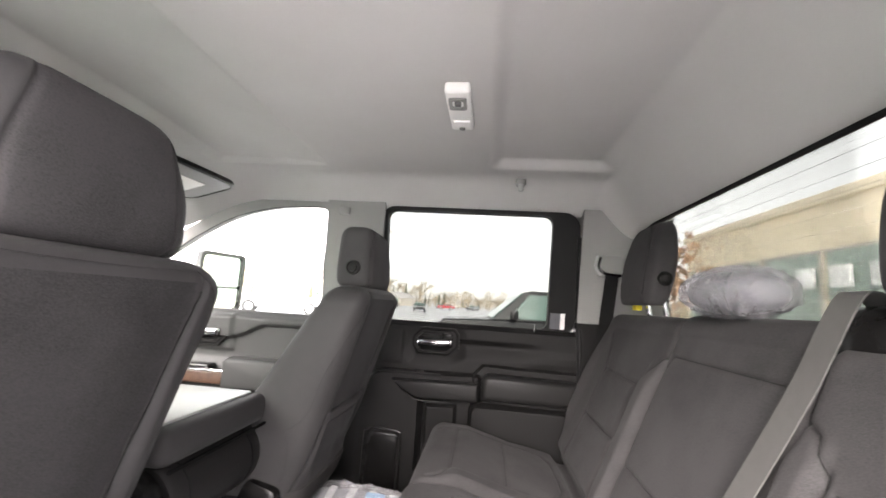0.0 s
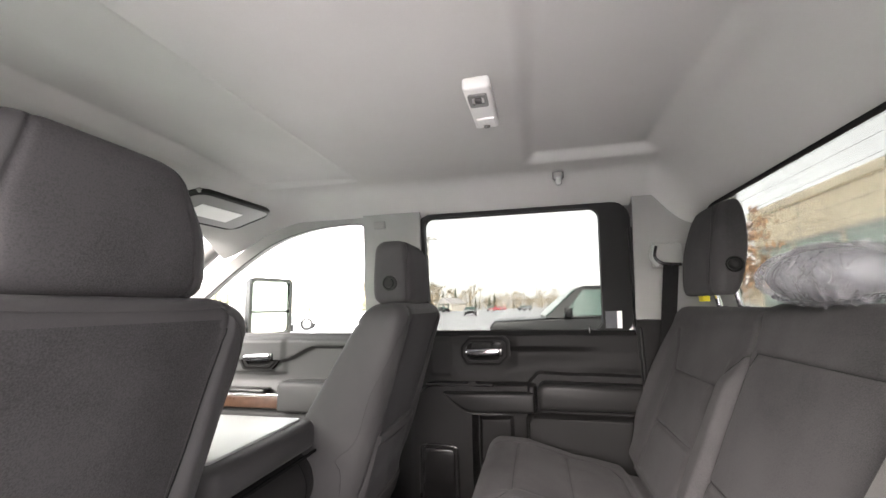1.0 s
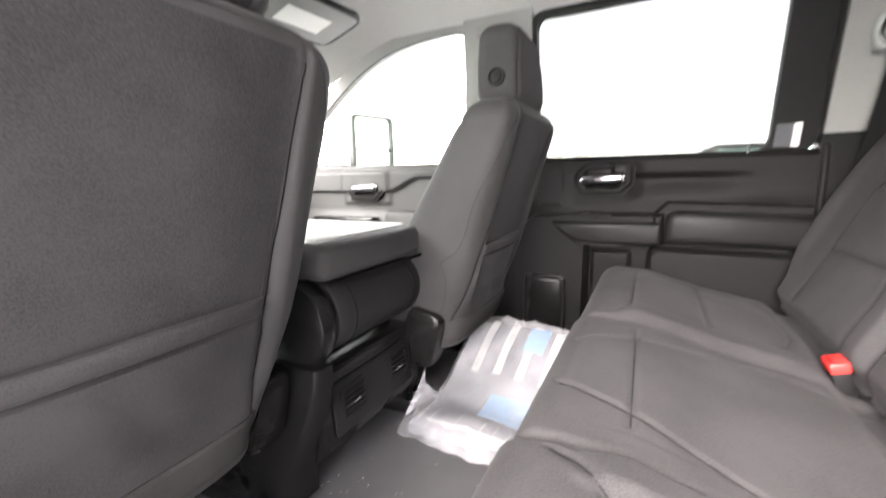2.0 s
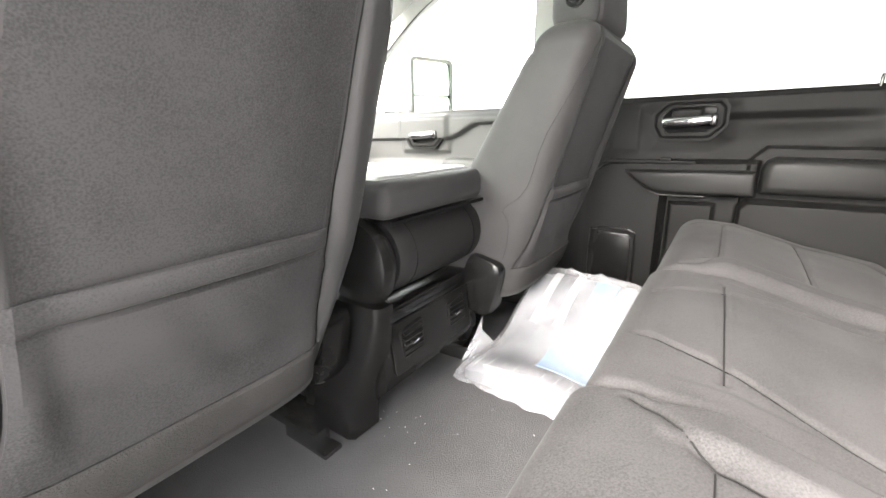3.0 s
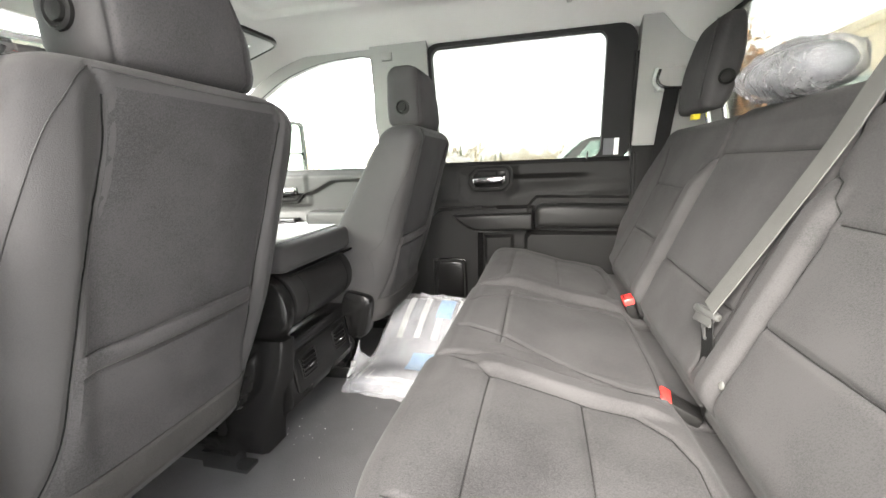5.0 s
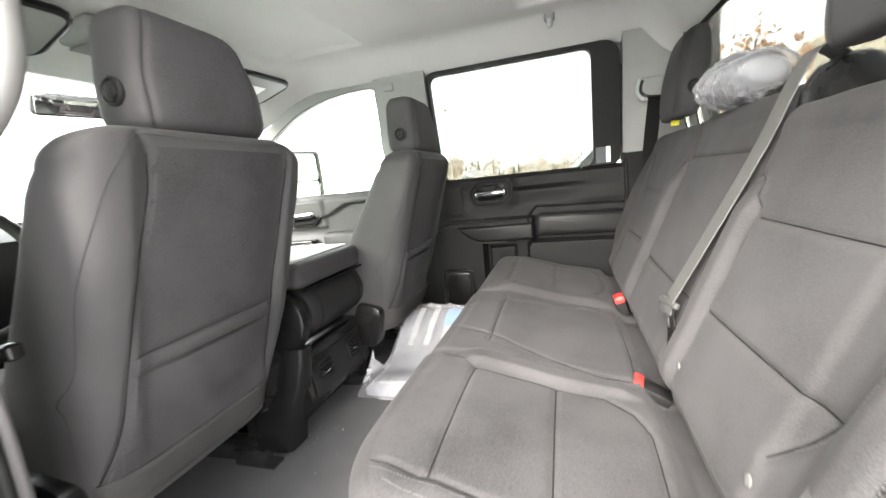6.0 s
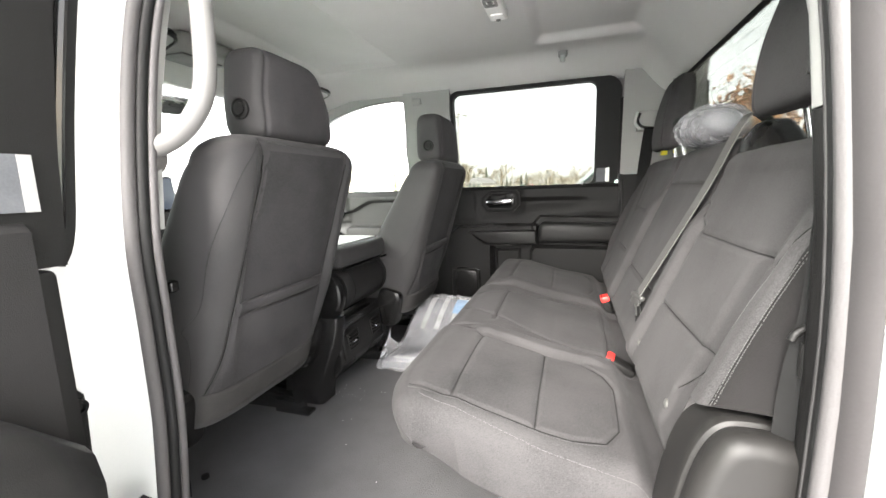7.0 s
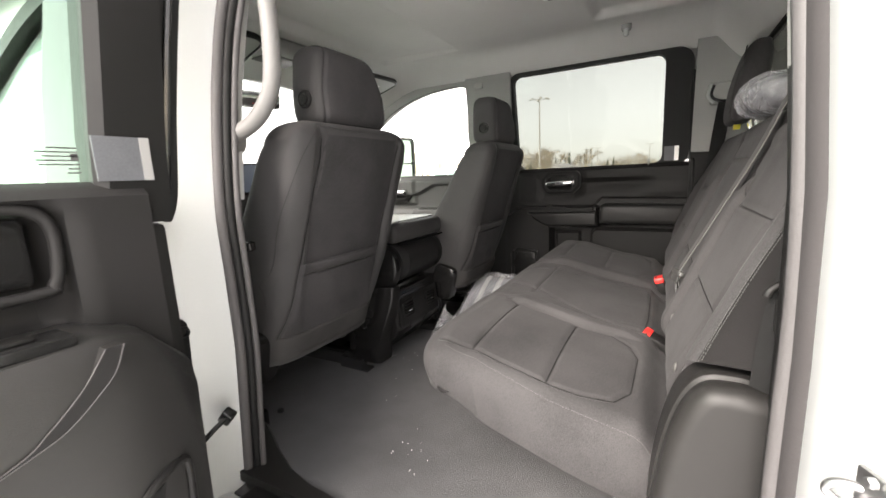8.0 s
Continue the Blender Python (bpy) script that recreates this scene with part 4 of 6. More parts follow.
# topstitching along the near end of the bench
stitches(c1, drape(c1, [(0.05, -0.553), (0.105, -0.570), (0.20, -0.574), (0.323, -0.574), (0.38, -0.556)]), 0.0034, 0.0022, 0.0005)
stitches(c1, drape(c1, [(0.075, -0.575), (0.11, -0.585), (0.20, -0.592), (0.30, -0.597), (0.40, -0.599), (0.455, -0.599)]), 0.0034, 0.0022, 0.0005)
part("welt", tube(curve([(0.46, -0.60, 0.215), (0.462, -0.607, 0.17), (0.458, -0.605, 0.12)], 12), 0.006, 8), CLOTH2, c1)


def back_x(z):
    return 0.462 + 0.42 * (z - 0.31)


def pad_back(y0, y1, lines, bolster, top=0.745, r=0.045, nu=110, nv=120, z0=0.235, ends=(1, 1), wing=0.0):
    low = lambda y: z0 + 0.142 * smooth(-0.575, -0.60, y) + 0.02 * smooth(-0.62, -0.69, y)

    def pos(u, v):
        y = y0 + (y1 - y0) * u
        drop = max(q * (1 - math.sqrt(max(0, 1 - max(0, 1 - d / q) ** 2))) for d, q in ((y - y0, r if ends[0] == 1 else 0.016), (y1 - y, r if ends[1] == 1 else 0.016)))
        if wing:
            drop += wing * max(0.0, 1 - (y - y0) / 0.062) ** 1.6
        if v < 0.86:
            zb = low(y)
            z = zb + (top - r - zb) * v / 0.86
            x = back_x(z)
        else:
            a = (v - 0.86) / 0.14 * math.pi / 2
            z = top - r + r * math.sin(a)
            x = back_x(top - r) + r * (1 - math.cos(a))
        x += 0.03 * smooth(0.285, 0.235, z) + drop + groove((y, z), lines, 0.0055, 0.0045) - bolster(y, z) + 0.0014 * noise.noise((y * 15, z * 15, 5.0))
        return Vector((x, y, z - 0.4 * drop * (v > 0.86)))
    return slab(nu, nv, pos, lambda u, v: Vector((back_x(low(y0 + (y1 - y0) * u) + (top - 0.01 - low(y0 + (y1 - y0) * u)) * v) + 0.16, y0 + (y1 - y0) * u, low(y0 + (y1 - y0) * u) + (top - 0.01 - low(y0 + (y1 - y0) * u)) * v)))


def bol_near(y, z):
    return 0.022 * smooth(-0.565, -0.618, y) * smooth(0.28, 0.36, z) * (1 - smooth(0.56, 0.68, z)) + 0.006 * bump2(y, -0.52, -0.28, 0.02) * bump2(z, 0.30, 0.54, 0.03) + 0.017 * bump2(y, -0.248, -0.222, 0.020) * smooth(0.25, 0.31, z) * (1 - smooth(0.55, 0.61, z))


def bol_far(y, z):
    return 0.022 * smooth(0.66, 0.72, y) * smooth(0.30, 0.42, z) * (1 - smooth(0.54, 0.72, z)) + 0.017 * bump2(y, 0.232, 0.262, 0.022) * smooth(0.25, 0.31, z) * (1 - smooth(0.56, 0.63, z)) + 0.006 * bump2(y, 0.32, 0.55, 0.02) * bump2(z, 0.30, 0.54, 0.03)


BL = [[(-0.606, 0.549), (-0.284, 0.548)], [(-0.570, 0.413), (-0.272, 0.408)], [(-0.525, 0.345), (-0.556, 0.385), (-0.582, 0.43), (-0.600, 0.475), (-0.612, 0.53), (-0.622, 0.58), (-0.655, 0.65)], [(-0.270, 0.27), (-0.270, 0.41), (-0.276, 0.52), (-0.266, 0.560), (-0.235, 0.597), (-0.208, 0.606)]]
BC = [[(-0.155, 0.640), (0.185, 0.640)], [(-0.17, 0.27), (-0.175, 0.40), (-0.172, 0.60), (-0.155, 0.64)], [(0.185, 0.640), (0.200, 0.605), (0.202, 0.465), (0.198, 0.27)], [(-0.17, 0.395), (0.20, 0.397)]]
BR = [[(0.566, 0.555), (0.302, 0.557)], [(0.578, 0.417), (0.312, 0.420)], [(0.298, 0.28), (0.300, 0.385), (0.289, 0.537), (0.262, 0.595), (0.230, 0.628), (0.216, 0.632)], [(0.60, 0.28), (0.580, 0.42), (0.568, 0.55), (0.60, 0.62), (0.64, 0.66)]]
b1 = part("backrest", pad_back(-0.695, -0.205, BL, bol_near, 0.705, ends=(1, 0.4), wing=0.075), CLOTH, bench, "charcoal outer backrest with raised bolster", 60)
b2 = part("backrest", pad_back(-0.203, 0.208, BC, lambda y, z: 0.0, 0.735, ends=(0.4, 0.4)), CLOTH, bench, "charcoal middle backrest", 60)
b3 = part("backrest", pad_back(0.210, 0.745, BR, bol_far, 0.728, ends=(0.4, 1)), CLOTH, bench, "charcoal outer backrest with raised bolster", 60)
for c, q in ((b1, BL), (b2, BC), (b3, BR)):
    sew(c, q, Vector((1, 0, 0)), -0.5)
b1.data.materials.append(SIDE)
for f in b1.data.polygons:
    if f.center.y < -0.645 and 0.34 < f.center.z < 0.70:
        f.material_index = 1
# double stitched bolster edge at the near end
def drape_back(parent, pts, n=50):
    """Points laid on a backrest from the front."""
    bm = bmesh.new()
    bm.from_mesh(parent.data)
    tree = BVHTree.FromBMesh(bm)
    bm.free()
    hits = [tree.ray_cast(Vector((-0.5, p.x, p.y)), Vector((1, 0, 0)))[0] for p in curve([(y, z, 0) for y, z in pts], n)]
    return [h - Vector((0.0003, 0, 0)) for h in hits if h is not None]


for q in ([(-0.538, 0.362), (-0.566, 0.39), (-0.591, 0.433), (-0.609, 0.475), (-0.621, 0.53), (-0.631, 0.58), (-0.660, 0.645)], [(-0.648, 0.385), (-0.646, 0.48), (-0.650, 0.58), (-0.670, 0.65)], [(-0.6505, 0.385), (-0.6485, 0.48), (-0.6525, 0.58), (-0.672, 0.65)]):
    stitches(b1, drape_back(b1, q), 0.0036, 0.0022, 0.00048)
for y, z in ((-0.525, 0.318), (-0.264, 0.312)):
    part("pale_rivet", turn(loft([sup(0, 0, h, a, a, 2, 14) for h, a in ((0, 0.0075), (0.002, 0.007), (0.0035, 0.004))]), pose(drape_back(b1, [(y, z), (y, z + 0.001)], 2)[0].x + 0.0005, y, z, 0, -80, 0)), BELT, bench)


def rear_headrest(y, seat=0.735, lift=0.0):
    hr = thing("rear_headrest", "charcoal cloth rear headrest on bright posts", "headrest", group="rear headrests")
    rr = []
    for k in range(25):
        a = math.pi * k / 24
        zc, zz = 0.875, -math.cos(a)
        kk = max(0.35, math.sin(a) ** 0.35)
        z = zc + 0.118 * zz
        rr.append(sup(0.678 + 0.02 * zz, 0, z, 0.044 * kk * (1 - 0.12 * (zz > 0) * zz), 0.128 * (0.72 + 0.28 * kk) * (1 - 0.20 * max(0, zz) ** 1.3), 3.6, 120))
        for p in rr[-1]:
            if p.x < 0.678:
                p.x += 0.004 * (math.exp(-((p.y + 0.088 - 0.012 * max(0, zz)) / 0.004) ** 2) + math.exp(-((p.y - 0.088 + 0.012 * max(0, zz)) / 0.004) ** 2))
    body = part("cushion", loft(rr), CLOTH, hr, "", 60)
    part("seam", tube([(0.678 + 0.02 * zz - 0.044 * 0.8, -0.085 + 0.01 * zz, 0.885 + 0.112 * zz) for zz in [-0.9 + 1.75 * i / 14 for i in range(15)]], 0.002, 6), CLOTH2, body)
    part("release_button", turn(loft([sup(0, 0, z, a, a, 2, 26) for z, a in ((0, 0.019), (0.006, 0.019), (0.008, 0.016), (0.005, 0.014), (0.008, 0.010), (0.009, 0.005))]), pose(0.672, -0.128, 0.828, 90, 0, -14)), PLASTIC, body, "round black release button")
    for dy in (-0.06, 0.06):
        part("post", tube([(0.715, dy, seat - 0.03 - lift), (0.690, dy, 0.80)], 0.0075, 10), CHROME, hr, "bright steel post")
        part("post_collar", loft([sup(0.712, dy, z, a, a, 2, 16) for z, a in ((seat - lift, 0.016), (seat - lift + 0.010, 0.015), (seat - lift + 0.014, 0.010))]), PLASTIC, hr)
    hr.location = (0, y, lift)
    return hr


rh = rear_headrest(0.470, 0.715)
rh.location.x = -0.022
rh2 = rear_headrest(-0.390, 0.700)
rh2.location.x = -0.01
solo("yellow_tag", box(0.632, 0.650, 0.500, 0.530, 0.742, 0.775, 0.002), YELLOW, "small yellow tag under the rear headrest", "tag")

# belts and buckles
def buckle(x, y, z, name="belt_buckle"):
    b = thing(name, "black seat belt buckle with red push button", "buckle", group="seat belt buckles")
    part("body", turn(box(-0.013, 0.013, -0.0215, 0.0215, -0.060, -0.004, 0.005), pose(0.0, 0, 0.004, 0, -18, 0)), PLASTIC, b)
    part("button", turn(box(-0.0135, 0.0135, -0.022, 0.022, -0.010, 0.008, 0.003), pose(0.0, 0, 0.006, 0, -18, 0)), RED, b, "red push button")
    part("button_slot", turn(box(-0.009, -0.006, -0.014, 0.014, 0.0075, 0.0086), pose(0.0, 0, 0.006, 0, -18, 0)), SEAM, b)
    b.location = (x, y, z)
    return b


bk = buckle(0.432, 0.251, 0.262)
bk2 = copy_thing(bk, pose(0, 0, 0))
bk2.location, bk2.rotation_euler = (0.414, -0.178, 0.228), (0, radians(-48), radians(-12))
solo("belt_stalk", ribbon(curve([(0.455, 0.250, 0.222), (0.48, 0.250, 0.216), (0.52, 0.250, 0.21)], 8), 0.04, 0.004, (0, 1, 0)), BELTD, "black webbing stalk of a buckle", "seat belt")
cb = thing("centre_belt", "pale grey seat belt across the middle backrest", "seat belt")
TG = Vector((0.468, -0.166, 0.384))
part("webbing", ribbon(curve([Vector((0.690, -0.222, 0.742)), Vector((0.655, -0.222, 0.772)), Vector((0.632, -0.219, 0.755)), Vector((0.590, -0.206, 0.65)), Vector((0.535, -0.188, 0.53)), TG + Vector((0.004, 0, 0.012))], 30), 0.044, 0.002, (0, 1, 0)), BELT, cb)
part("tongue", turn(box(-0.003, 0.003, -0.022, 0.022, -0.016, 0.012, 0.0025), pose(*TG, 0, 22, 14)), TONGUE, cb, "grey belt tongue")
part("tongue_grip", turn(box(-0.006, 0.006, -0.029, 0.029, -0.002, 0.011, 0.0045), pose(*TG, 0, 22, 14)), TONGUE, cb, "grey tongue grip")
part("tongue_tip", turn(frame_ring(rrect(-0.012, 0.012, -0.040, -0.012, 0.003), rrect(-0.006, 0.006, -0.036, -0.020, 0.002), lambda z: 0, 0.003), pose(*TG, 0, 22, 104)), STEEL, cb, "bright steel tip")
part("lower_webbing", ribbon(curve([TG + Vector((0.002, 0, -0.002)), Vector((0.468, -0.185, 0.33)), Vector((0.462, -0.200, 0.28)), Vector((0.47, -0.205, 0.215))], 16), 0.044, 0.002, (0, 1, 0)), BELTD, cb, "darker lower webbing")
part("exit_guide", loft([sup(x, y, z, a, b, 4, 36) for x, y, z, a, b in ((0.675, -0.245, 0.66, 0.042, 0.078), (0.674, -0.245, 0.695, 0.042, 0.076), (0.675, -0.240, 0.718, 0.038, 0.064), (0.677, -0.234, 0.736, 0.032, 0.048), (0.678, -0.229, 0.750, 0.024, 0.038), (0.680, -0.226, 0.756, 0.014, 0.030))]), SATIN, cb, "black belt exit cover on the backrest")

# wheel cover, and the belt at the near corner
def hump_z(u):
    return 0.01 + 0.365 * (1 - (1 - min(1.0, u / 0.26)) ** 3.0) ** 0.55 - 0.05 * max(0.0, u - 0.3)


def hump(u, v):
    """An arched cover: broad outer face, rounded shoulder, raised lip towards the seat."""
    a = min(1.0, v / 0.40) * math.pi / 2
    h = 1e-3
    x, z = 0.424 + 0.32 * u, hump_z(u) + 0.006
    dz = (hump_z(min(1, u + h)) - hump_z(max(0, u - h))) / (0.32 * 2 * h)
    n = Vector((-dz, 1)).normalized()
    w = max(0.0, v - 0.40) / 0.60
    k = 0.020 * (1 - math.sin(a)) + 0.003 * math.exp(-((w - 0.16) / 0.03) ** 2) - 0.0025 * smooth(0.16, 0.20, w)
    y = -0.712 + 0.020 * (1 - math.cos(a)) + w * 0.10
    z -= 0.25 * max(0.0, y + 0.66)
    return Vector((max(0.430, x - n.x * k), y, max(0.02, z - n.y * k)))


solo("side_cover", slab(80, 56, hump, lambda u, v: Vector((hump(u, v).x, hump(u, v).y, 0.0))), COVER,
     "rounded black plastic cover beside the rear seat", "cover", "structure")


# ---- near side: door opening ----
def near(z):
    """Inner line of the near opening, leaning in above the belt."""
    return -0.70 + 0.12 * max(0.0, z - 0.62)


def column(z_list, section):
    return loft([[Vector((x, y, z)) for x, y in section(z)] for z in z_list])


ZL = [-0.30, -0.10, 0.0, 0.15, 0.30, 0.45, 0.60, 0.70, 0.80, 0.90, 1.0, 1.08, 1.14, 1.20]


def bx_of(z):
    """Rear edge of the pillar behind the front door."""
    return -0.300 - 0.03 * smooth(0.30, 0.0, z) + 0.05 * smooth(0.75, 1.15, z)


def cx_of(z):
    """Front edge of the rear corner post."""
    return lerp([(-0.3, 0.548), (0.0, 0.541), (0.3, 0.539), (0.55, 0.540), (0.8, 0.526), (1.0, 0.49), (1.1, 0.445)], z)


def b_white(z):
    b, n = bx_of(z), near(z)
    return [(b - 0.015, n - 0.035), (b - 0.03, n - 0.10), (b - 0.055, n - 0.16), (b - 0.08, n - 0.20), (b - 0.20, n - 0.20), (b - 0.20, n - 0.03)]


solo("wall_pillar", column(ZL, b_white), WHITE, "white painted door pillar of the truck body", "pillar", "structure")
solo("pillar_applique", column([0.63, 0.80, 0.95, 1.08, 1.15], lambda z: [(bx_of(z) - 0.052, near(z) - 0.165), (bx_of(z) - 0.078, near(z) - 0.208), (bx_of(z) - 0.22, near(z) - 0.208), (bx_of(z) - 0.22, near(z) - 0.16)]), GLOSS,
     "glossy black cover on the door pillar", "pillar trim", "structure")
solo("pillar_trim_near", column([z for z in ZL if z >= 0.60 and z < 1.15], lambda z: [(bx_of(z) - 0.008, near(z) - 0.012), (bx_of(z) - 0.004, near(z) + 0.020), (bx_of(z) - 0.04, near(z) + 0.035), (bx_of(z) - 0.19, near(z) + 0.03), (bx_of(z) - 0.19, near(z) - 0.02)]), TRIM,
     "light grey upper trim on the near door pillar", "pillar trim", "structure")
solo("pillar_trim_near", column([0.0, 0.15, 0.30, 0.45, 0.598], lambda z: [(bx_of(z) - 0.008, near(z) - 0.012), (bx_of(z) - 0.004, near(z) + 0.002), (bx_of(z) - 0.04, near(z) + 0.006), (bx_of(z) - 0.19, near(z) + 0.006), (bx_of(z) - 0.19, near(z) - 0.02)]), PLASTIC,
     "black lower trim on the near door pillar", "pillar trim", "structure")
solo("wall_corner", column(ZL, lambda z: [(cx_of(z) + 0.008, near(z) - 0.088), (cx_of(z) + 0.018, near(z) - 0.14), (cx_of(z) + 0.05, near(z) - 0.20), (0.98, near(z) - 0.21), (0.98, near(z) - 0.03), (cx_of(z) + 0.034, near(z) - 0.03)]), WHITE,
     "white painted rear corner of the truck cab", "wall", "structure")
post = lambda z: [(cx_of(z) + 0.014, near(z) + 0.022), (cx_of(z) + 0.002, near(z) + 0.004), (cx_of(z), near(z) - 0.004), (cx_of(z) + 0.001, near(z) - 0.023), (0.80, near(z) - 0.023), (0.80, near(z) + 0.05)]
solo("corner_trim_near", column([0.713, 0.80, 0.90, 1.0, 1.08, 1.14, 1.20], post), TRIM, "light grey trim on the near rear corner", "pillar trim", "structure")
solo("corner_trim_near", column([0.0, 0.15, 0.30, 0.45, 0.60, 0.711], post), PLASTIC, "black lower trim on the near rear corner", "pillar trim", "structure")
solo("wall_roof_rail", loft([[Vector((x, near(1.15) + a, b)) for a, b in ((0.02, 1.155), (-0.03, 1.12), (-0.10, 1.10), (-0.13, 1.13), (-0.05, 1.22), (0.06, 1.24))] for x in (-1.0, -0.5, 0.0, 0.5, 0.98)]), WHITE,
     "white roof rail over the door opening", "roof rail", "structure")
solo("wall_sill", box(-0.42, 0.70, -0.90, -0.76, -0.30, -0.01, 0.02), WHITE, "white painted door sill", "sill", "structure")
solo("kick_plate", loft([[Vector((x, y, 0.003)), Vector((x, y - 0.008, 0.016)), Vector((x, y - 0.03, 0.021)), Vector((x, -0.745, 0.023)), Vector((x, -0.745, 0.0))] for x, y in ((-0.56, -0.556), (-0.481, -0.572), (-0.41, -0.606), (-0.34, -0.643), (-0.26, -0.677), (-0.182, -0.694), (-0.10, -0.700))]), COVER, "black plastic kick plate beside the carpet", "kick plate", "structure")
solo("sill_plate", box(-0.30, 0.60, -0.80, -0.715, -0.03, 0.006, 0.008), PLASTIC, "black plastic sill plate", "sill", "structure")
loop = [(bx_of(z), near(z) - 0.015, z) for z in (0.0, 0.15, 0.3, 0.45, 0.6, 0.8, 0.95)] + [(-0.22, near(1.08) - 0.01, 1.085), (-0.15, near(1.12), 1.12), (0.1, near(1.13), 1.13), (0.38, near(1.12), 1.12)] + [(cx_of(z) + 0.003, near(z) - 0.033, z) for z in (1.03, 0.95, 0.8, 0.55, 0.3, 0.1, 0.0)]
for off, r, rub in ((0.0, 0.008, RUBBER), (-0.014, 0.010, RUBBER2), (0.011, 0.006, RUBBER2)):
    pts = [(x + (off if x < 0.1 else 0) * 0.8, y + off * 0.9, z) for x, y, z in loop]
    solo("door_seal", tube(curve(pts, 90), r, 10), rub, "grey rubber seal round the door opening", "seal", "structure")
solo("door_seal", column([z for z in ZL if -0.1 <= z < 1.1], lambda z: [(cx_of(z) + 0.004, near(z) - 0.043), (cx_of(z) + 0.002, near(z) - 0.050), (cx_of(z) + 0.003, near(z) - 0.080), (cx_of(z) + 0.008, near(z) - 0.087), (cx_of(z) + 0.03, near(z) - 0.087), (cx_of(z) + 0.03, near(z) - 0.043)]), FLANGE,
     "wide grey rubber flange on the rear post", "seal", "structure")
grab = thing("grab_handle", "pale grey grab handle on the near door pillar", "handle")
part("grip", tube(curve([(-0.285, -0.672, 1.065), (-0.225, -0.665, 1.035), (-0.197, -0.666, 0.96), (-0.195, -0.668, 0.86), (-0.206, -0.669, 0.80), (-0.236, -0.672, 0.760), (-0.275, -0.676, 0.736), (-0.315, -0.685, 0.722)], 40), 0.0155, 14), GRIP, grab)
for x, z in ((-0.30, 1.07), (-0.325, 0.720)):
    part("mount", turn(loft([sup(0, 0, h, a, b, 3, 20) for h, a, b in ((-0.02, 0.028, 0.034), (0.0, 0.026, 0.032), (0.008, 0.020, 0.024))]), pose(x, near(z) + 0.022, z, 90, 0, 180)), GRIP, grab)
knob = thing("belt_stop", "small black stop knob on the near door pillar", "knob")
part("stem", tube([(-0.325, -0.690, 0.503), (-0.318, -0.676, 0.503)], 0.006, 10), SATIN, knob)
part("cap", loft([sup(-0.316, -0.673, z, a, a, 2.4, 18) for z, a in ((0.493, 0.006), (0.496, 0.010), (0.510, 0.010), (0.513, 0.006))]), SATIN, knob)
strk = thing("door_striker", "bright steel door striker on the white body", "striker")
part("plate", turn(box(-0.005, 0.005, -0.014, 0.014, -0.022, 0.022, 0.003), pose(0.570, -0.862, 0.392, 0, 0, 24)), STEEL, strk)
part("loop", tube(curve([(0.570, -0.858, 0.380), (0.553, -0.852, 0.381), (0.546, -0.850, 0.388), (0.553, -0.852, 0.396), (0.570, -0.858, 0.398)], 20), 0.0032, 10), STEEL, strk)
for z in (0.374, 0.410):
    part("bolt", turn(loft([sup(0, 0, h, q, q, 2, 6) for h, q in ((0, 0.004), (0.004, 0.004), (0.005, 0.003))]), pose(0.565, -0.866, z, 0, -90, 24)), STEEL, strk)
nb = thing("near_belt", "black seat belt with grey tongue by the door opening", "seat belt")
part("webbing", ribbon(curve([(0.60, -0.650, 0.90), (0.575, -0.666, 0.70), (0.560, -0.684, 0.52), (0.549, -0.688, 0.46), (0.543, -0.690, 0.39), (0.540, -0.696, 0.30), (0.538, -0.715, 0.08)], 30), 0.036, 0.003, (1, -0.5, 0)), BELTD, nb)
part("tongue_grip", tube(curve([(0.566, -0.684, 0.498), (0.548, -0.689, 0.501), (0.536, -0.691, 0.495), (0.532, -0.692, 0.487)], 20), 0.004, 10), SOFT, nb, "black hooked tongue grip")
part("tongue", box(0.540, 0.562, -0.697, -0.687, 0.448, 0.486, 0.003), SOFT, nb)

# ---- the open rear door, swung right out ----
od = thing("door_4", "open rear door with black inner panel, armrest and window", "door", kind="structure")
DX = -0.205
# local door plan: s runs outward from the hinge edge, mapped to -y
def od_box(s0, s1, d0, d1, z0, z1, r=0.0, seg=2):
    return box(DX + d0, DX + d1, -0.868 - s1, -0.868 - s0, z0, z1, r, seg)


def od_relief(s, z):
    r = -0.03 * smooth(0.622, 0.642, z)
    r -= 0.045 * bump2(s, 0.14, 0.40, 0.03) * bump2(z, 0.47, 0.59, 0.03)
    r -= 0.018 * smooth(0.107, 0.140, s) * smooth(0.40, 0.43, z) * (1 - smooth(0.585, 0.625, z))
    return r


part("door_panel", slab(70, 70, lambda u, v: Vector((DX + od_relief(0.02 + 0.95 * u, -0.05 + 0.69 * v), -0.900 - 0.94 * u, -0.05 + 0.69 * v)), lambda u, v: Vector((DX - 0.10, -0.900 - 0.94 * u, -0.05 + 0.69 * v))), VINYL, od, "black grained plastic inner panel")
part("hinge_edge", od_box(0.012, 0.046, -0.12, -0.004, -0.10, 0.578, 0.008), SOFT, od, "black trim along the hinge edge")
part("outer_skin", od_box(-0.03, 1.0, -0.17, -0.10, -0.25, 0.63, 0.02), WHITE, od, "white painted outer skin")


def od_arm(y0, y1, xo, prof):
    return loft([[Vector((DX + d, y, z)) for d, z in prof(k / 16)] for k, y in [(i, y0 + (y1 - y0) * i / 16) for i in range(17)]])


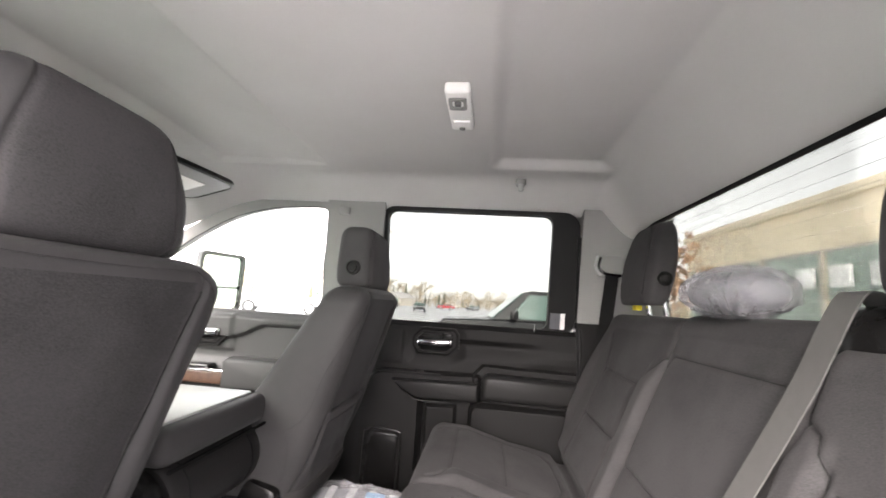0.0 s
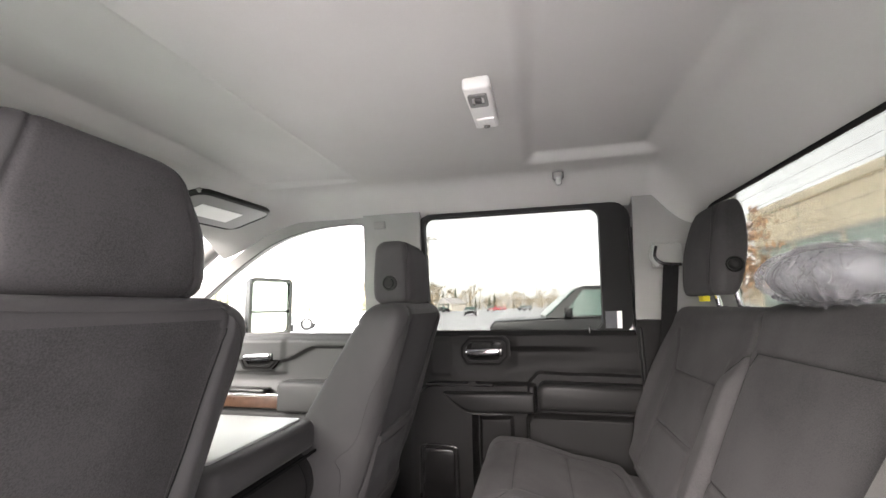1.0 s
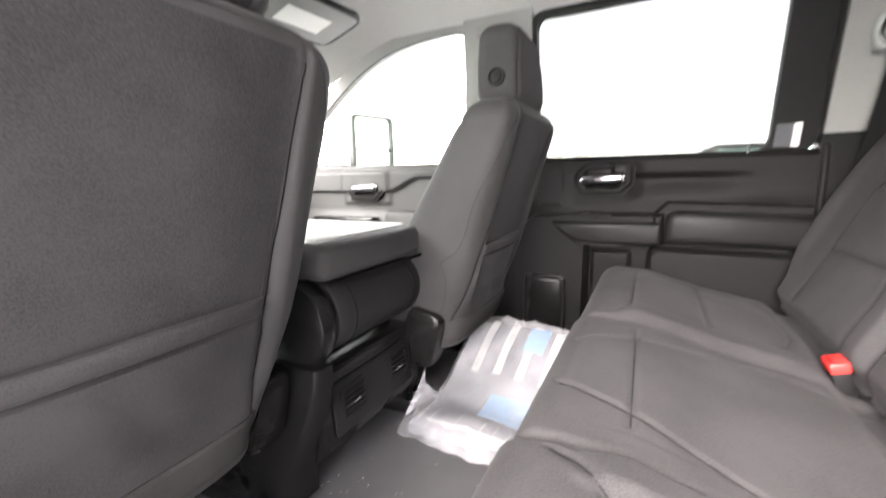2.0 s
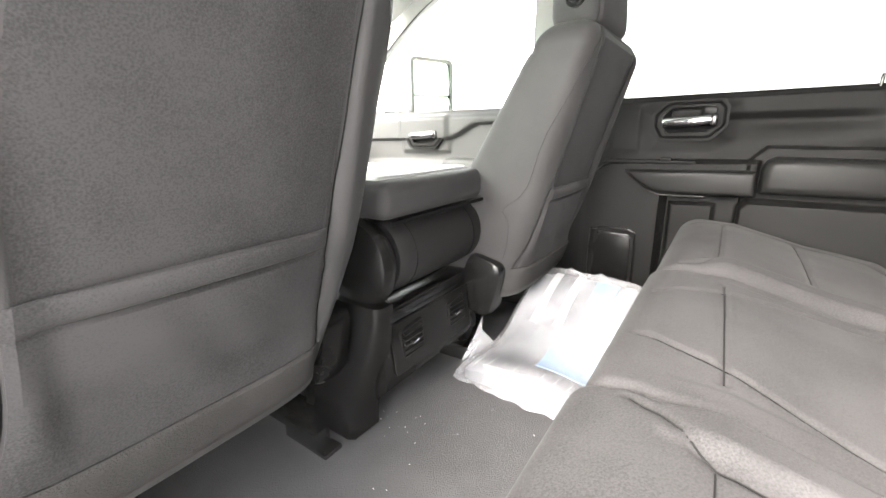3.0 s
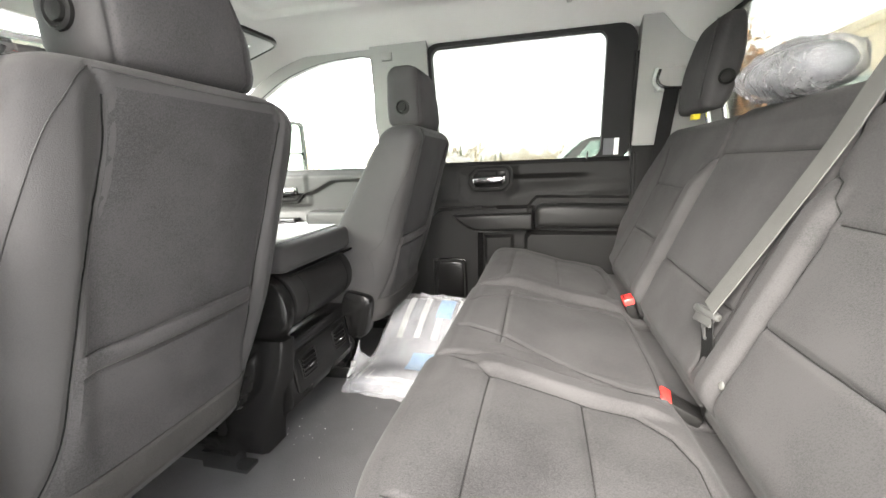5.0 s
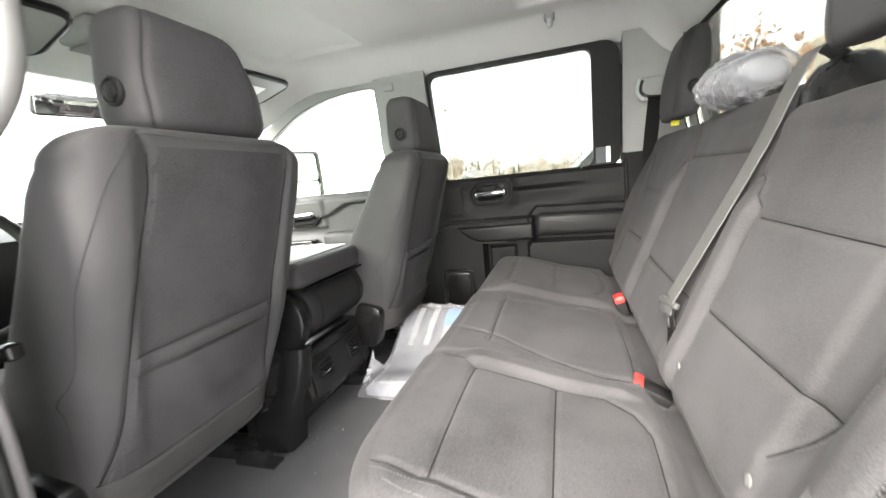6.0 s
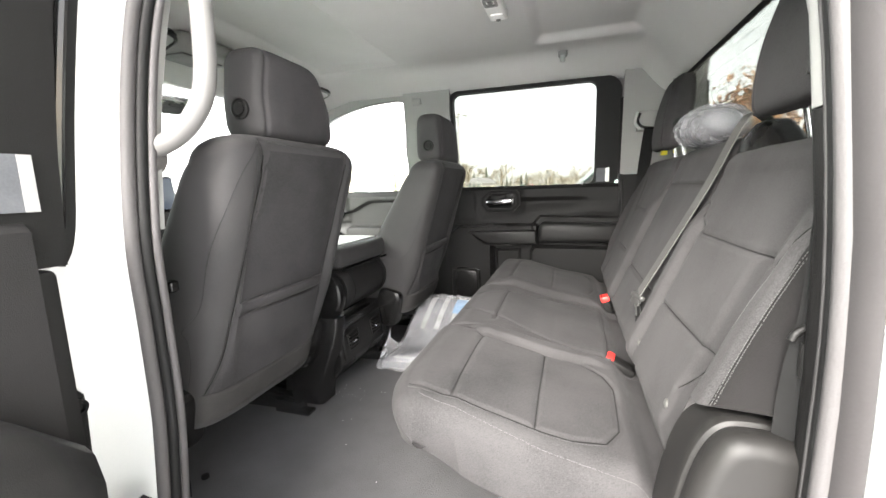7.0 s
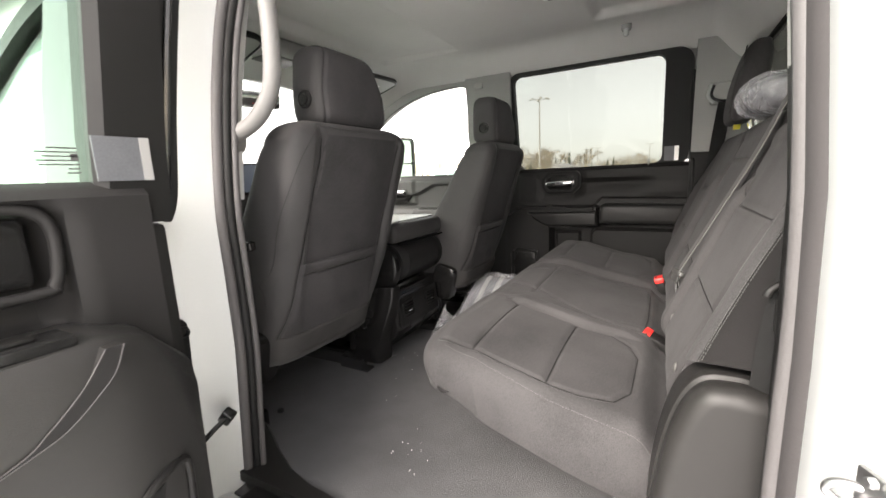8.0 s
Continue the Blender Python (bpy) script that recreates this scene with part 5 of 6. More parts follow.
def arm_prof(u):
    k = (1 - (1 - min(1, u / 0.125)) ** 2.2)
    top = 0.468 - 0.085 * (1 - k) - 0.012 * u
    return [(-0.02, 0.0), (0.03 + 0.045 * k, 0.0), (0.035 + 0.05 * k, 0.20), (0.04 + 0.052 * k, top - 0.04), (0.03 + 0.045 * k, top - 0.008), (0.015 + 0.02 * k, top), (-0.02, top)]


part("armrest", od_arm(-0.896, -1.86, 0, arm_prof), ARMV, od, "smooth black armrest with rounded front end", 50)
OUT = [(-0.997, 0.452), (-1.009, 0.423), (-1.027, 0.404), (-1.055, 0.381), (-1.079, 0.370), (-1.14, 0.352)]
INN = [(-1.015, 0.452), (-1.038, 0.419), (-1.062, 0.395), (-1.075, 0.384), (-1.095, 0.369), (-1.14, 0.354)]
FACE = DX + 0.0935
oc, ic = [curve([(FACE, y, z) for y, z in q], 24) for q in (OUT, INN)]
part("pull_recess", loft([[oc[k], ic[k], ic[k] - Vector((0.02, 0, 0)), oc[k] - Vector((0.02, 0, 0))] for k in range(min(len(oc), len(ic)))]), VINYL, od, "black crescent pull")
for q in (oc, ic):
    part("trim_line", tube(q, 0.0008, 8), RUBBER2, od, "thin grey trim line")
part("handle_rim", tube(curve([(DX - 0.014, -1.11, 0.612), (DX - 0.012, -1.045, 0.612), (DX - 0.010, -1.016, 0.602), (DX - 0.010, -1.006, 0.578), (DX - 0.010, -1.008, 0.536), (DX - 0.010, -1.014, 0.518), (DX - 0.010, -1.031, 0.509), (DX - 0.012, -1.20, 0.506)], 40), 0.007, 10), VINYL, od, "rounded rim of the handle recess")
part("handle_cup", od_box(0.155, 0.40, -0.050, -0.030, 0.515, 0.60, 0.008), GLOSS, od, "glossy black handle recess")
part("switch_plate", od_box(0.16, 0.44, 0.02, 0.070, 0.455, 0.472, 0.004), GLOSS, od, "glossy black switch plate")
part("window_switch", od_box(0.19, 0.225, 0.032, 0.056, 0.470, 0.478, 0.004), PLASTIC, od)
part("window_post", loft([[Vector((DX - 0.01 + d, -0.868 - s + 0.25 * max(0, z - 0.63) * 0.45, z)) for s, d in ((0.0, 0.0), (0.0, -0.05), (0.088, -0.05), (0.088, -0.012), (0.075, 0.0))] for z in (0.58, 0.70, 0.85, 1.0, 1.12)]), SOFT, od, "wide black window post")
part("window_rail", tube([(DX - 0.03, -0.80, 1.12), (DX - 0.035, -1.3, 1.14), (DX - 0.035, -1.75, 1.10)], 0.025, 10), SOFT, od)
part("post_seal", ribbon(curve([(DX - 0.03, -0.880, 0.585), (DX - 0.03, -0.866, 0.62), (DX - 0.03, -0.848, 0.75), (DX - 0.03, -0.822, 0.90), (DX - 0.03, -0.775, 1.14)], 20), 0.034, 0.02, (0, 1, 0)), RUBBER, od, "broad black rubber edge seal")
part("seal_lip", tube(curve([(DX - 0.018, -0.866, 0.62), (DX - 0.018, -0.848, 0.75), (DX - 0.018, -0.822, 0.90), (DX - 0.018, -0.775, 1.14)], 20), 0.006, 8), GLOSS, od)
gl = part("pane", loft([[Vector((DX - 0.03 + d, -0.945 - s + 0.25 * max(0, z - 0.63) * 0.45, z)) for s, d in ((0.0, 0.0), (0.0, -0.004), (0.80, -0.004), (0.80, 0.0))] for z in (0.60, 1.12)]), GREEN, od)
gl.visible_shadow = False
part("window_label", box(DX - 0.009, DX - 0.007, -0.952, -0.885, 0.640, 0.698), GREYP, od, "grey and white window sticker")
part("label_edge", box(DX - 0.0065, DX - 0.0055, -0.898, -0.886, 0.640, 0.698), TRIM, od)
for k, w in enumerate((0.030, 0.042, 0.036, 0.042, 0.040, 0.012, 0.014)):
    part("etched_mark", box(DX - 0.0295, DX - 0.029, -0.960 - w, -0.960, 0.682 - 0.0052 * k, 0.6838 - 0.0052 * k), STITCH, od)
part("etched_mark", box(DX - 0.0295, DX - 0.029, -0.968, -0.960, 0.668, 0.676), STITCH, od)



def arm_face(y, z):
    k = 1 - (1 - min(1, (-0.896 - y) / 0.964 / 0.125)) ** 2.2
    return DX + 0.035 + 0.05 * k + 0.009 * (z - 0.20)


arch = curve([(0, -1.06, 0.19), (0, -1.001, 0.247), (0, -0.973, 0.262), (0, -0.950, 0.262), (0, -0.940, 0.248), (0, -0.940, 0.20), (0, -0.944, 0.10), (0, -0.95, 0.03)], 40)
part("speaker_rim", tube([Vector((arm_face(p.y, p.z) + 0.001, p.y, p.z)) for p in arch], 0.0055, 8), SOFT, od, "raised rim of the speaker cover")
part("speaker_cover", loft([[Vector((arm_face(p.y, p.z) + d, p.y - 0.012, p.z - 0.016)) for p in arch] for d in (-0.012, 0.002)]), RUBBER, od, "dark speaker cover")
part("wiring_boot", loft([sup(x, y, z, a, b, 4, 28) for x, y, z, a, b in ((-0.350, -0.836, 0.262, 0.020, 0.020), (-0.346, -0.836, 0.275, 0.024, 0.023), (-0.342, -0.834, 0.36, 0.024, 0.022), (-0.340, -0.832, 0.384, 0.022, 0.019), (-0.338, -0.831, 0.392, 0.014, 0.012))]), PLASTIC, od, "black rubber wiring boot")
part("boot_plug", turn(loft([sup(0, 0, z, a, a, 2, 20) for z, a in ((0, 0.011), (0.008, 0.011), (0.009, 0.007), (0.004, 0.006))]), pose(-0.320, -0.828, 0.372, 0, 90, 0)), RUBBER, od)
part("hinge", box(-0.352, -0.30, -0.862, -0.836, 0.478, 0.535, 0.010, 3), WHITE, od, "white painted hinge")
part("check_strap", tube([(-0.29, -0.785, 0.190), (-0.27, -0.826, 0.191), (-0.27, -0.852, 0.179), (-0.27, -0.90, 0.16)], 0.006, 8, 0.6), GLOSS, od, "black door check strap")
part("strap_bracket", turn(box(-0.012, 0.012, -0.01, 0.01, -0.016, 0.016, 0.004), pose(-0.297, -0.782, 0.186, 20, 40, 30)), GLOSS, od)

# ---- roof fittings ----
lamp = thing("dome_lamp", "pale grey overhead lamp unit with clear lenses", "lamp")
part("body", turn(box(-0.027, 0.027, -0.092, 0.092, -0.016, 0.01, 0.007, 3), pose(0.101, 0.076, 1.168, 0, 0, -1)), LAMPW, lamp)
part("lens", turn(box(-0.020, 0.020, -0.030, 0.012, -0.004, 0.004, 0.003), pose(0.103, 0.140, 1.152)), PAPER, lamp, "white lamp lens")
part("lens_frame", turn(frame_ring(rrect(-0.019, 0.019, -0.024, 0.024, 0.006), rrect(-0.012, 0.012, -0.015, 0.015, 0.004), lambda z: 0, 0.006), pose(0.099, 0.030, 1.148, 90, 0, 0)), TRIM, lamp)
part("switch", box(0.092, 0.106, 0.022, 0.038, 1.146, 1.154, 0.003), GRIP, lamp)
part("switch", box(0.096, 0.110, 0.140, 0.148, 1.143, 1.149, 0.002), GRIP, lamp)
visor = thing("sun_visor", "pale grey sun visor with a lit mirror patch", "sun visor")
VP = pose(-0.810, 0.365, 1.066, 0, -15, -4)
part("board", turn(box(-0.090, 0.090, -0.150, 0.150, -0.011, 0.011, 0.010, 3), VP), TRIM, visor)
part("edge", turn(tube([(x, z, -0.002) for x, z in rrect(-0.091, 0.091, -0.151, 0.151, 0.04)], 0.010, 8, closed=True), VP), SOFT, visor, "dark visor edge")
part("patch", turn(box(-0.040, 0.035, -0.09, 0.07, -0.0135, -0.011, 0.001), VP), PAPER, visor, "white printed patch")
part("hinge_clip", turn(box(-0.02, 0.02, 0.09, 0.13, 0.004, 0.05, 0.006), VP), TRIM, visor)
copy_thing(visor, pose(0, -0.75, 0))
rm = thing("rear_view_mirror", "rear view mirror hanging at the windscreen", "mirror")
MP = pose(-1.165, 0.035, 1.000, 0, 12, -16)
part("housing", turn(box(-0.022, 0.016, -0.125, 0.125, -0.034, 0.034, 0.015, 3), MP), GLOSS, rm)
part("glass", turn(box(0.014, 0.0175, -0.116, 0.116, -0.028, 0.028, 0.001), MP), MIRROR, rm)
part("stem", tube([(-1.185, 0.03, 1.01), (-1.225, 0.03, 1.04)], 0.012, 8), GLOSS, rm)
ovc = thing("overhead_console", "grey overhead console in front of the headliner", "console")
part("body", box(-1.06, -0.84, -0.12, 0.12, 1.115, 1.17, 0.02, 3), TRIM, ovc)
part("switch_panel", box(-1.02, -0.89, -0.08, 0.08, 1.109, 1.117, 0.003), GRIP, ovc)

# ---- dashboard ----
dash = thing("dashboard", "dark dashboard with a lit centre display", "dashboard")
prof = [(-1.86, 0.60), (-1.70, 0.645), (-1.45, 0.63), (-1.36, 0.60), (-1.33, 0.50), (-1.36, 0.36), (-1.45, 0.22), (-1.80, 0.20)]
part("top", loft([[Vector((x, y, z)) for x, z in prof] for y in (-0.80, -0.4, 0.0, 0.4, 0.80)]), SOFT, dash, "dark soft dashboard top")
sc = part("display_frame", turn(box(-0.012, 0.012, -0.125, 0.125, -0.075, 0.075, 0.008), pose(-1.315, 0.05, 0.662, 0, -10, 0)), GLOSS, dash)
part("display", turn(box(-0.002, 0.002, -0.115, 0.115, -0.065, 0.065, 0.001), pose(-1.3015, 0.05, 0.664, 0, -10, 0)), SCREEN, sc, "lit blue display")
wheel = thing("steering_wheel", "black steering wheel behind the driver seat", "steering wheel")
part("rim", turn(tube([(0.185 * math.cos(a), 0.185 * math.sin(a), 0) for a in [2 * math.pi * k / 40 for k in range(40)]], 0.015, 10, closed=True), pose(-1.05, -0.42, 0.56, 0, 68, 0)), PLASTIC, wheel)
part("hub", turn(loft([sup(0, 0, z, a, a, 2.5, 24) for z, a in ((-0.03, 0.05), (0, 0.08), (0.025, 0.07))]), pose(-1.05, -0.42, 0.56, 0, 68, 0)), SOFT, wheel)
for ang in (0, 180, 270):
    part("spoke", turn(tube([(0.05, 0, 0), (0.18, 0, 0)], 0.016, 8, 0.6), pose(-1.05, -0.42, 0.56, 0, 68, 0) @ pose(0, 0, 0, 0, 0, ang)), PLASTIC, wheel)
part("column", tube([(-1.07, -0.42, 0.55), (-1.36, -0.42, 0.42)], 0.04, 12), PLASTIC, wheel)

# ---- wrapped things ----
random.seed(4)


def crumple(bm, amp, freq, seed):
    """Long sharp creases and soft folds."""
    for v in bm.verts:
        q = Vector((v.co.x * freq * 1.6 + seed, v.co.y * freq * 0.8, v.co.z * freq))
        w = noise.noise_vector(q * 0.5)
        ridge = 1 - abs(noise.noise(q + w * 0.8)) * 2.2
        ridge2 = 1 - abs(noise.noise(q * 2.3 + w)) * 2.2
        lift = amp * (ridge ** 3 if ridge > 0 else 0) + amp * 0.45 * (ridge2 ** 3 if ridge2 > 0 else 0)
        v.co.z += lift * min(1.0, v.co.z / 0.03)
        v.co.x += 0.004 * w.x
        v.co.y += 0.004 * w.y
    return bm


bag = thing("plastic_bag_of_mats", "clear plastic bag with folded mats and papers on the carpet", "bag")


def bag_z(u, v):
    """A flat near end that climbs to a thick far end."""
    e = min(1, u / 0.10, (1 - u) / 0.10, v / 0.10, (1 - v) / 0.10)
    return 0.012 + 0.046 * max(0.0, e) ** 0.5 + 0.145 * smooth(0.26, 0.98, v) * max(0.0, e) ** 0.35 + 0.010 * math.sin(math.pi * u)


def bag_xy(u, v):
    ragged = 0.010 * noise.noise((u * 9, v * 9, 4.0))
    return Vector((-0.352 + 0.315 * u + 0.055 * v + ragged * (1 - min(1, u / 0.1)), 0.085 - 0.02 * u + 0.36 * v + ragged, 0))


def bag_sheet(u0, u1, v0, v1, nu, nv, down, thick):
    """A flat insert lying under the film."""
    at = lambda u, v: bag_xy(u0 + (u1 - u0) * u, v0 + (v1 - v0) * v) + Vector((0, 0, bag_z(u0 + (u1 - u0) * u, v0 + (v1 - v0) * v)))
    return slab(nu, nv, lambda u, v: at(u, v) - Vector((0, 0, down)), lambda u, v: at(u, v) - Vector((0, 0, down + thick)))


part("mats", slab(24, 30, lambda u, v: bag_xy(0.06 + 0.88 * u, 0.05 + 0.9 * v) + Vector((0, 0, bag_z(0.06 + 0.88 * u, 0.05 + 0.9 * v) - 0.014)), lambda u, v: bag_xy(0.06 + 0.88 * u, 0.05 + 0.9 * v) + Vector((0, 0, 0.010))), MATG, bag, "folded grey mats and papers")
film = slab(120, 150, lambda u, v: bag_xy(u, v) + Vector((0, 0, bag_z(u, v))), lambda u, v: bag_xy(u, v) + Vector((0, 0, 0.010)))
part("film", crumple(film, 0.0075, 8.5, 3), FILM, bag, "creased clear film", 80)
for k in range(4):
    part("white_strip", bag_sheet(0.24 + 0.185 * k, 0.305 + 0.185 * k, 0.55, 0.90, 2, 12, 0.012, 0.003), STRIP, bag, "white paper strip")
part("blue_card", bag_sheet(0.50, 0.92, 0.24, 0.42, 4, 5, 0.007, 0.003), BLUEP, bag, "blue printed card")
part("blue_card", bag_sheet(0.60, 0.76, 0.70, 0.86, 3, 4, 0.005, 0.002), BLUEP, bag, "blue printed card")
part("white_card", bag_sheet(0.12, 0.88, 0.08, 0.20, 8, 5, 0.014, 0.003), STRIP, bag, "white folded sheet")
part("torn_corner", loft([[Vector((-0.348, 0.115, 0.035)), Vector((-0.305, 0.205, 0.060)), Vector((-0.325, 0.165, 0.064))], [Vector((-0.346, 0.185, 0.085)), Vector((-0.338, 0.20, 0.085)), Vector((-0.342, 0.195, 0.087))], [Vector((-0.346, 0.212, 0.112)), Vector((-0.344, 0.214, 0.112)), Vector((-0.345, 0.215, 0.113))]]), FILM, bag)

wb = thing("wrapped_bundle", "dark round bundle in crinkled clear plastic on the backrest", "bundle")


def bundle(scale, n=64, m=40):
    rings = []
    for k in range(m + 1):
        a = math.pi * (0.02 + 0.96 * k / m)
        y = 0.046 - 0.122 * math.cos(a) * scale
        r = max(0.02, math.sin(a)) ** 0.55
        rings.append([Vector((0.652 + 0.070 * r * scale * math.cos(b), y, 0.780 + 0.049 * r * scale * math.sin(b))) for b in [2 * math.pi * i / n for i in range(n)]])
    return loft(rings)


part("core", bundle(0.86), GREYP, wb, "dark round core")
fb = bundle(1.0, 130, 120)
for v in fb.verts:
    d = v.co - Vector((0.652, v.co.y, 0.780))
    b = math.atan2(d.z, d.x)
    w = noise.noise_vector(v.co * 9)
    q = Vector((v.co.y * 34 + 2.2 * w.x + 1.6 * math.sin(b), b * 0.9 + 0.8 * w.y, 0.5))
    fold = max(0.0, 1 - 2.0 * abs(noise.noise(q))) ** 2
    fine = max(0.0, 1 - 2.2 * abs(noise.noise(q * 3.6 + w * 2))) ** 2
    if d.length > 1e-4:
        v.co += d.normalized() * (0.007 * fold + 0.006 * fine - 0.005)
part("film", fb, WRAP, wb, "crinkled clear film", 80)

# crumbs of snow and salt on the carpet
random.seed(11)
crumbs = bmesh.new()
for k in range(38):
    x, y = random.gauss(-0.34, 0.035), random.gauss(-0.09, 0.04)
    if k > 17:
        x, y = random.uniform(-0.35, 0.05), random.uniform(-0.6, 0.1)
    if k > 25:
        x, y = random.gauss(-0.065, 0.025), random.gauss(-0.52, 0.04)
    s = random.uniform(0.0004, 0.0009) * (1.6 if k > 25 else 1)
    c = bmesh.ops.create_icosphere(crumbs, subdivisions=1, radius=s)
    for v in c["verts"]:
        v.co = v.co * random.uniform(0.7, 1.3) + Vector((x, y, 0.006 + s * 0.5))
solo("carpet_stud", loft([sup(-0.487, -0.52, z, a, a, 2, 18) for z, a in ((0.0, 0.009), (0.007, 0.009), (0.009, 0.006), (0.009, 0.002))]), RUBBER, "small black stud in the carpet", "fastener")
solo("snow_crumbs", crumbs, PAPER, "white crumbs of snow and salt on the carpet", "debris", "stuff")


# ---- outside: snowy dealer lot ----
GZ = -0.85
SNOW = mat("trodden_snow", (0.60, 0.61, 0.625), 0.8, 0.12, 0.4, 0.3, 8)
STUCCO = mat("tan_stucco", (0.80, 0.70, 0.54), 0.9, 0.1, 1.5, 0.2, 60)
DARKGL = mat("dark_shop_glass", (0.35, 0.42, 0.38), 0.15, 0.1, 1, 0.0)
CONC = mat("pale_concrete", (0.5, 0.47, 0.42), 0.85, 0.1, 2, 0.2, 30)
LETTER = mat("white_sign", (0.85, 0.85, 0.85), 0.4, 0.03, 3, 0.0)
BARK = mat("bark", (0.16, 0.12, 0.09), 0.9, 0.3, 20, 0.4, 60)
LEAF = mat("brown_leaves", (0.45, 0.27, 0.16), 0.7, 0.4, 8, 0.0)
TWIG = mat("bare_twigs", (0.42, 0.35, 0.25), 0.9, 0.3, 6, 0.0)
PINE = mat("dark_pine", (0.12, 0.125, 0.085), 0.9, 0.3, 3, 0.0)
TYRE = mat("tyre", (0.02, 0.02, 0.02), 0.8, 0.1, 10, 0.0)
HILL = mat("far_hill", (0.52, 0.48, 0.42), 0.9, 0.2, 0.05, 0.0)
CARW = mat("white_car_paint", (0.42, 0.43, 0.44), 0.3, 0.05, 3, 0.0, 300, 0.0, 0.5)
BLACKP = mat("black_car_paint", (0.006, 0.006, 0.007), 0.3, 0.05, 3, 0.0, 300, 0.0, 0.3, spec=0.3)
REDP = mat("red_car_paint", (0.45, 0.02, 0.03), 0.25, 0.05, 3, 0.0, 300, 0.0, 1.0)
BLUEC = mat("blue_car_paint", (0.03, 0.12, 0.40), 0.25, 0.05, 3, 0.0, 300, 0.0, 1.0)
SILV = mat("silver_car_paint", (0.5, 0.5, 0.52), 0.3, 0.05, 3, 0.0, 300, 0.5, 1.0)
CARGL = mat("car_glass", (0.10, 0.16, 0.14), 0.08, 0.05, 3, 0.0)
HOUSE = mat("pale_siding", (0.6, 0.55, 0.48), 0.8, 0.1, 1, 0.0)
ROOF = mat("snowy_shingle", (0.5, 0.48, 0.47), 0.9, 0.2, 2, 0.0)

gbm = slab(60, 60, lambda u, v: Vector((6000 * (u - 0.5) * abs(2 * u - 1) ** 2, 6000 * (v - 0.5) * abs(2 * v - 1) ** 2, GZ + 0.02 * noise.noise((u * 40, v * 40, 1)))),
           lambda u, v: Vector((6000 * (u - 0.5) * abs(2 * u - 1) ** 2, 6000 * (v - 0.5) * abs(2 * v - 1) ** 2, GZ - 1)))
solo("ground", gbm, SNOW, "snow-covered parking lot", "ground", "structure")


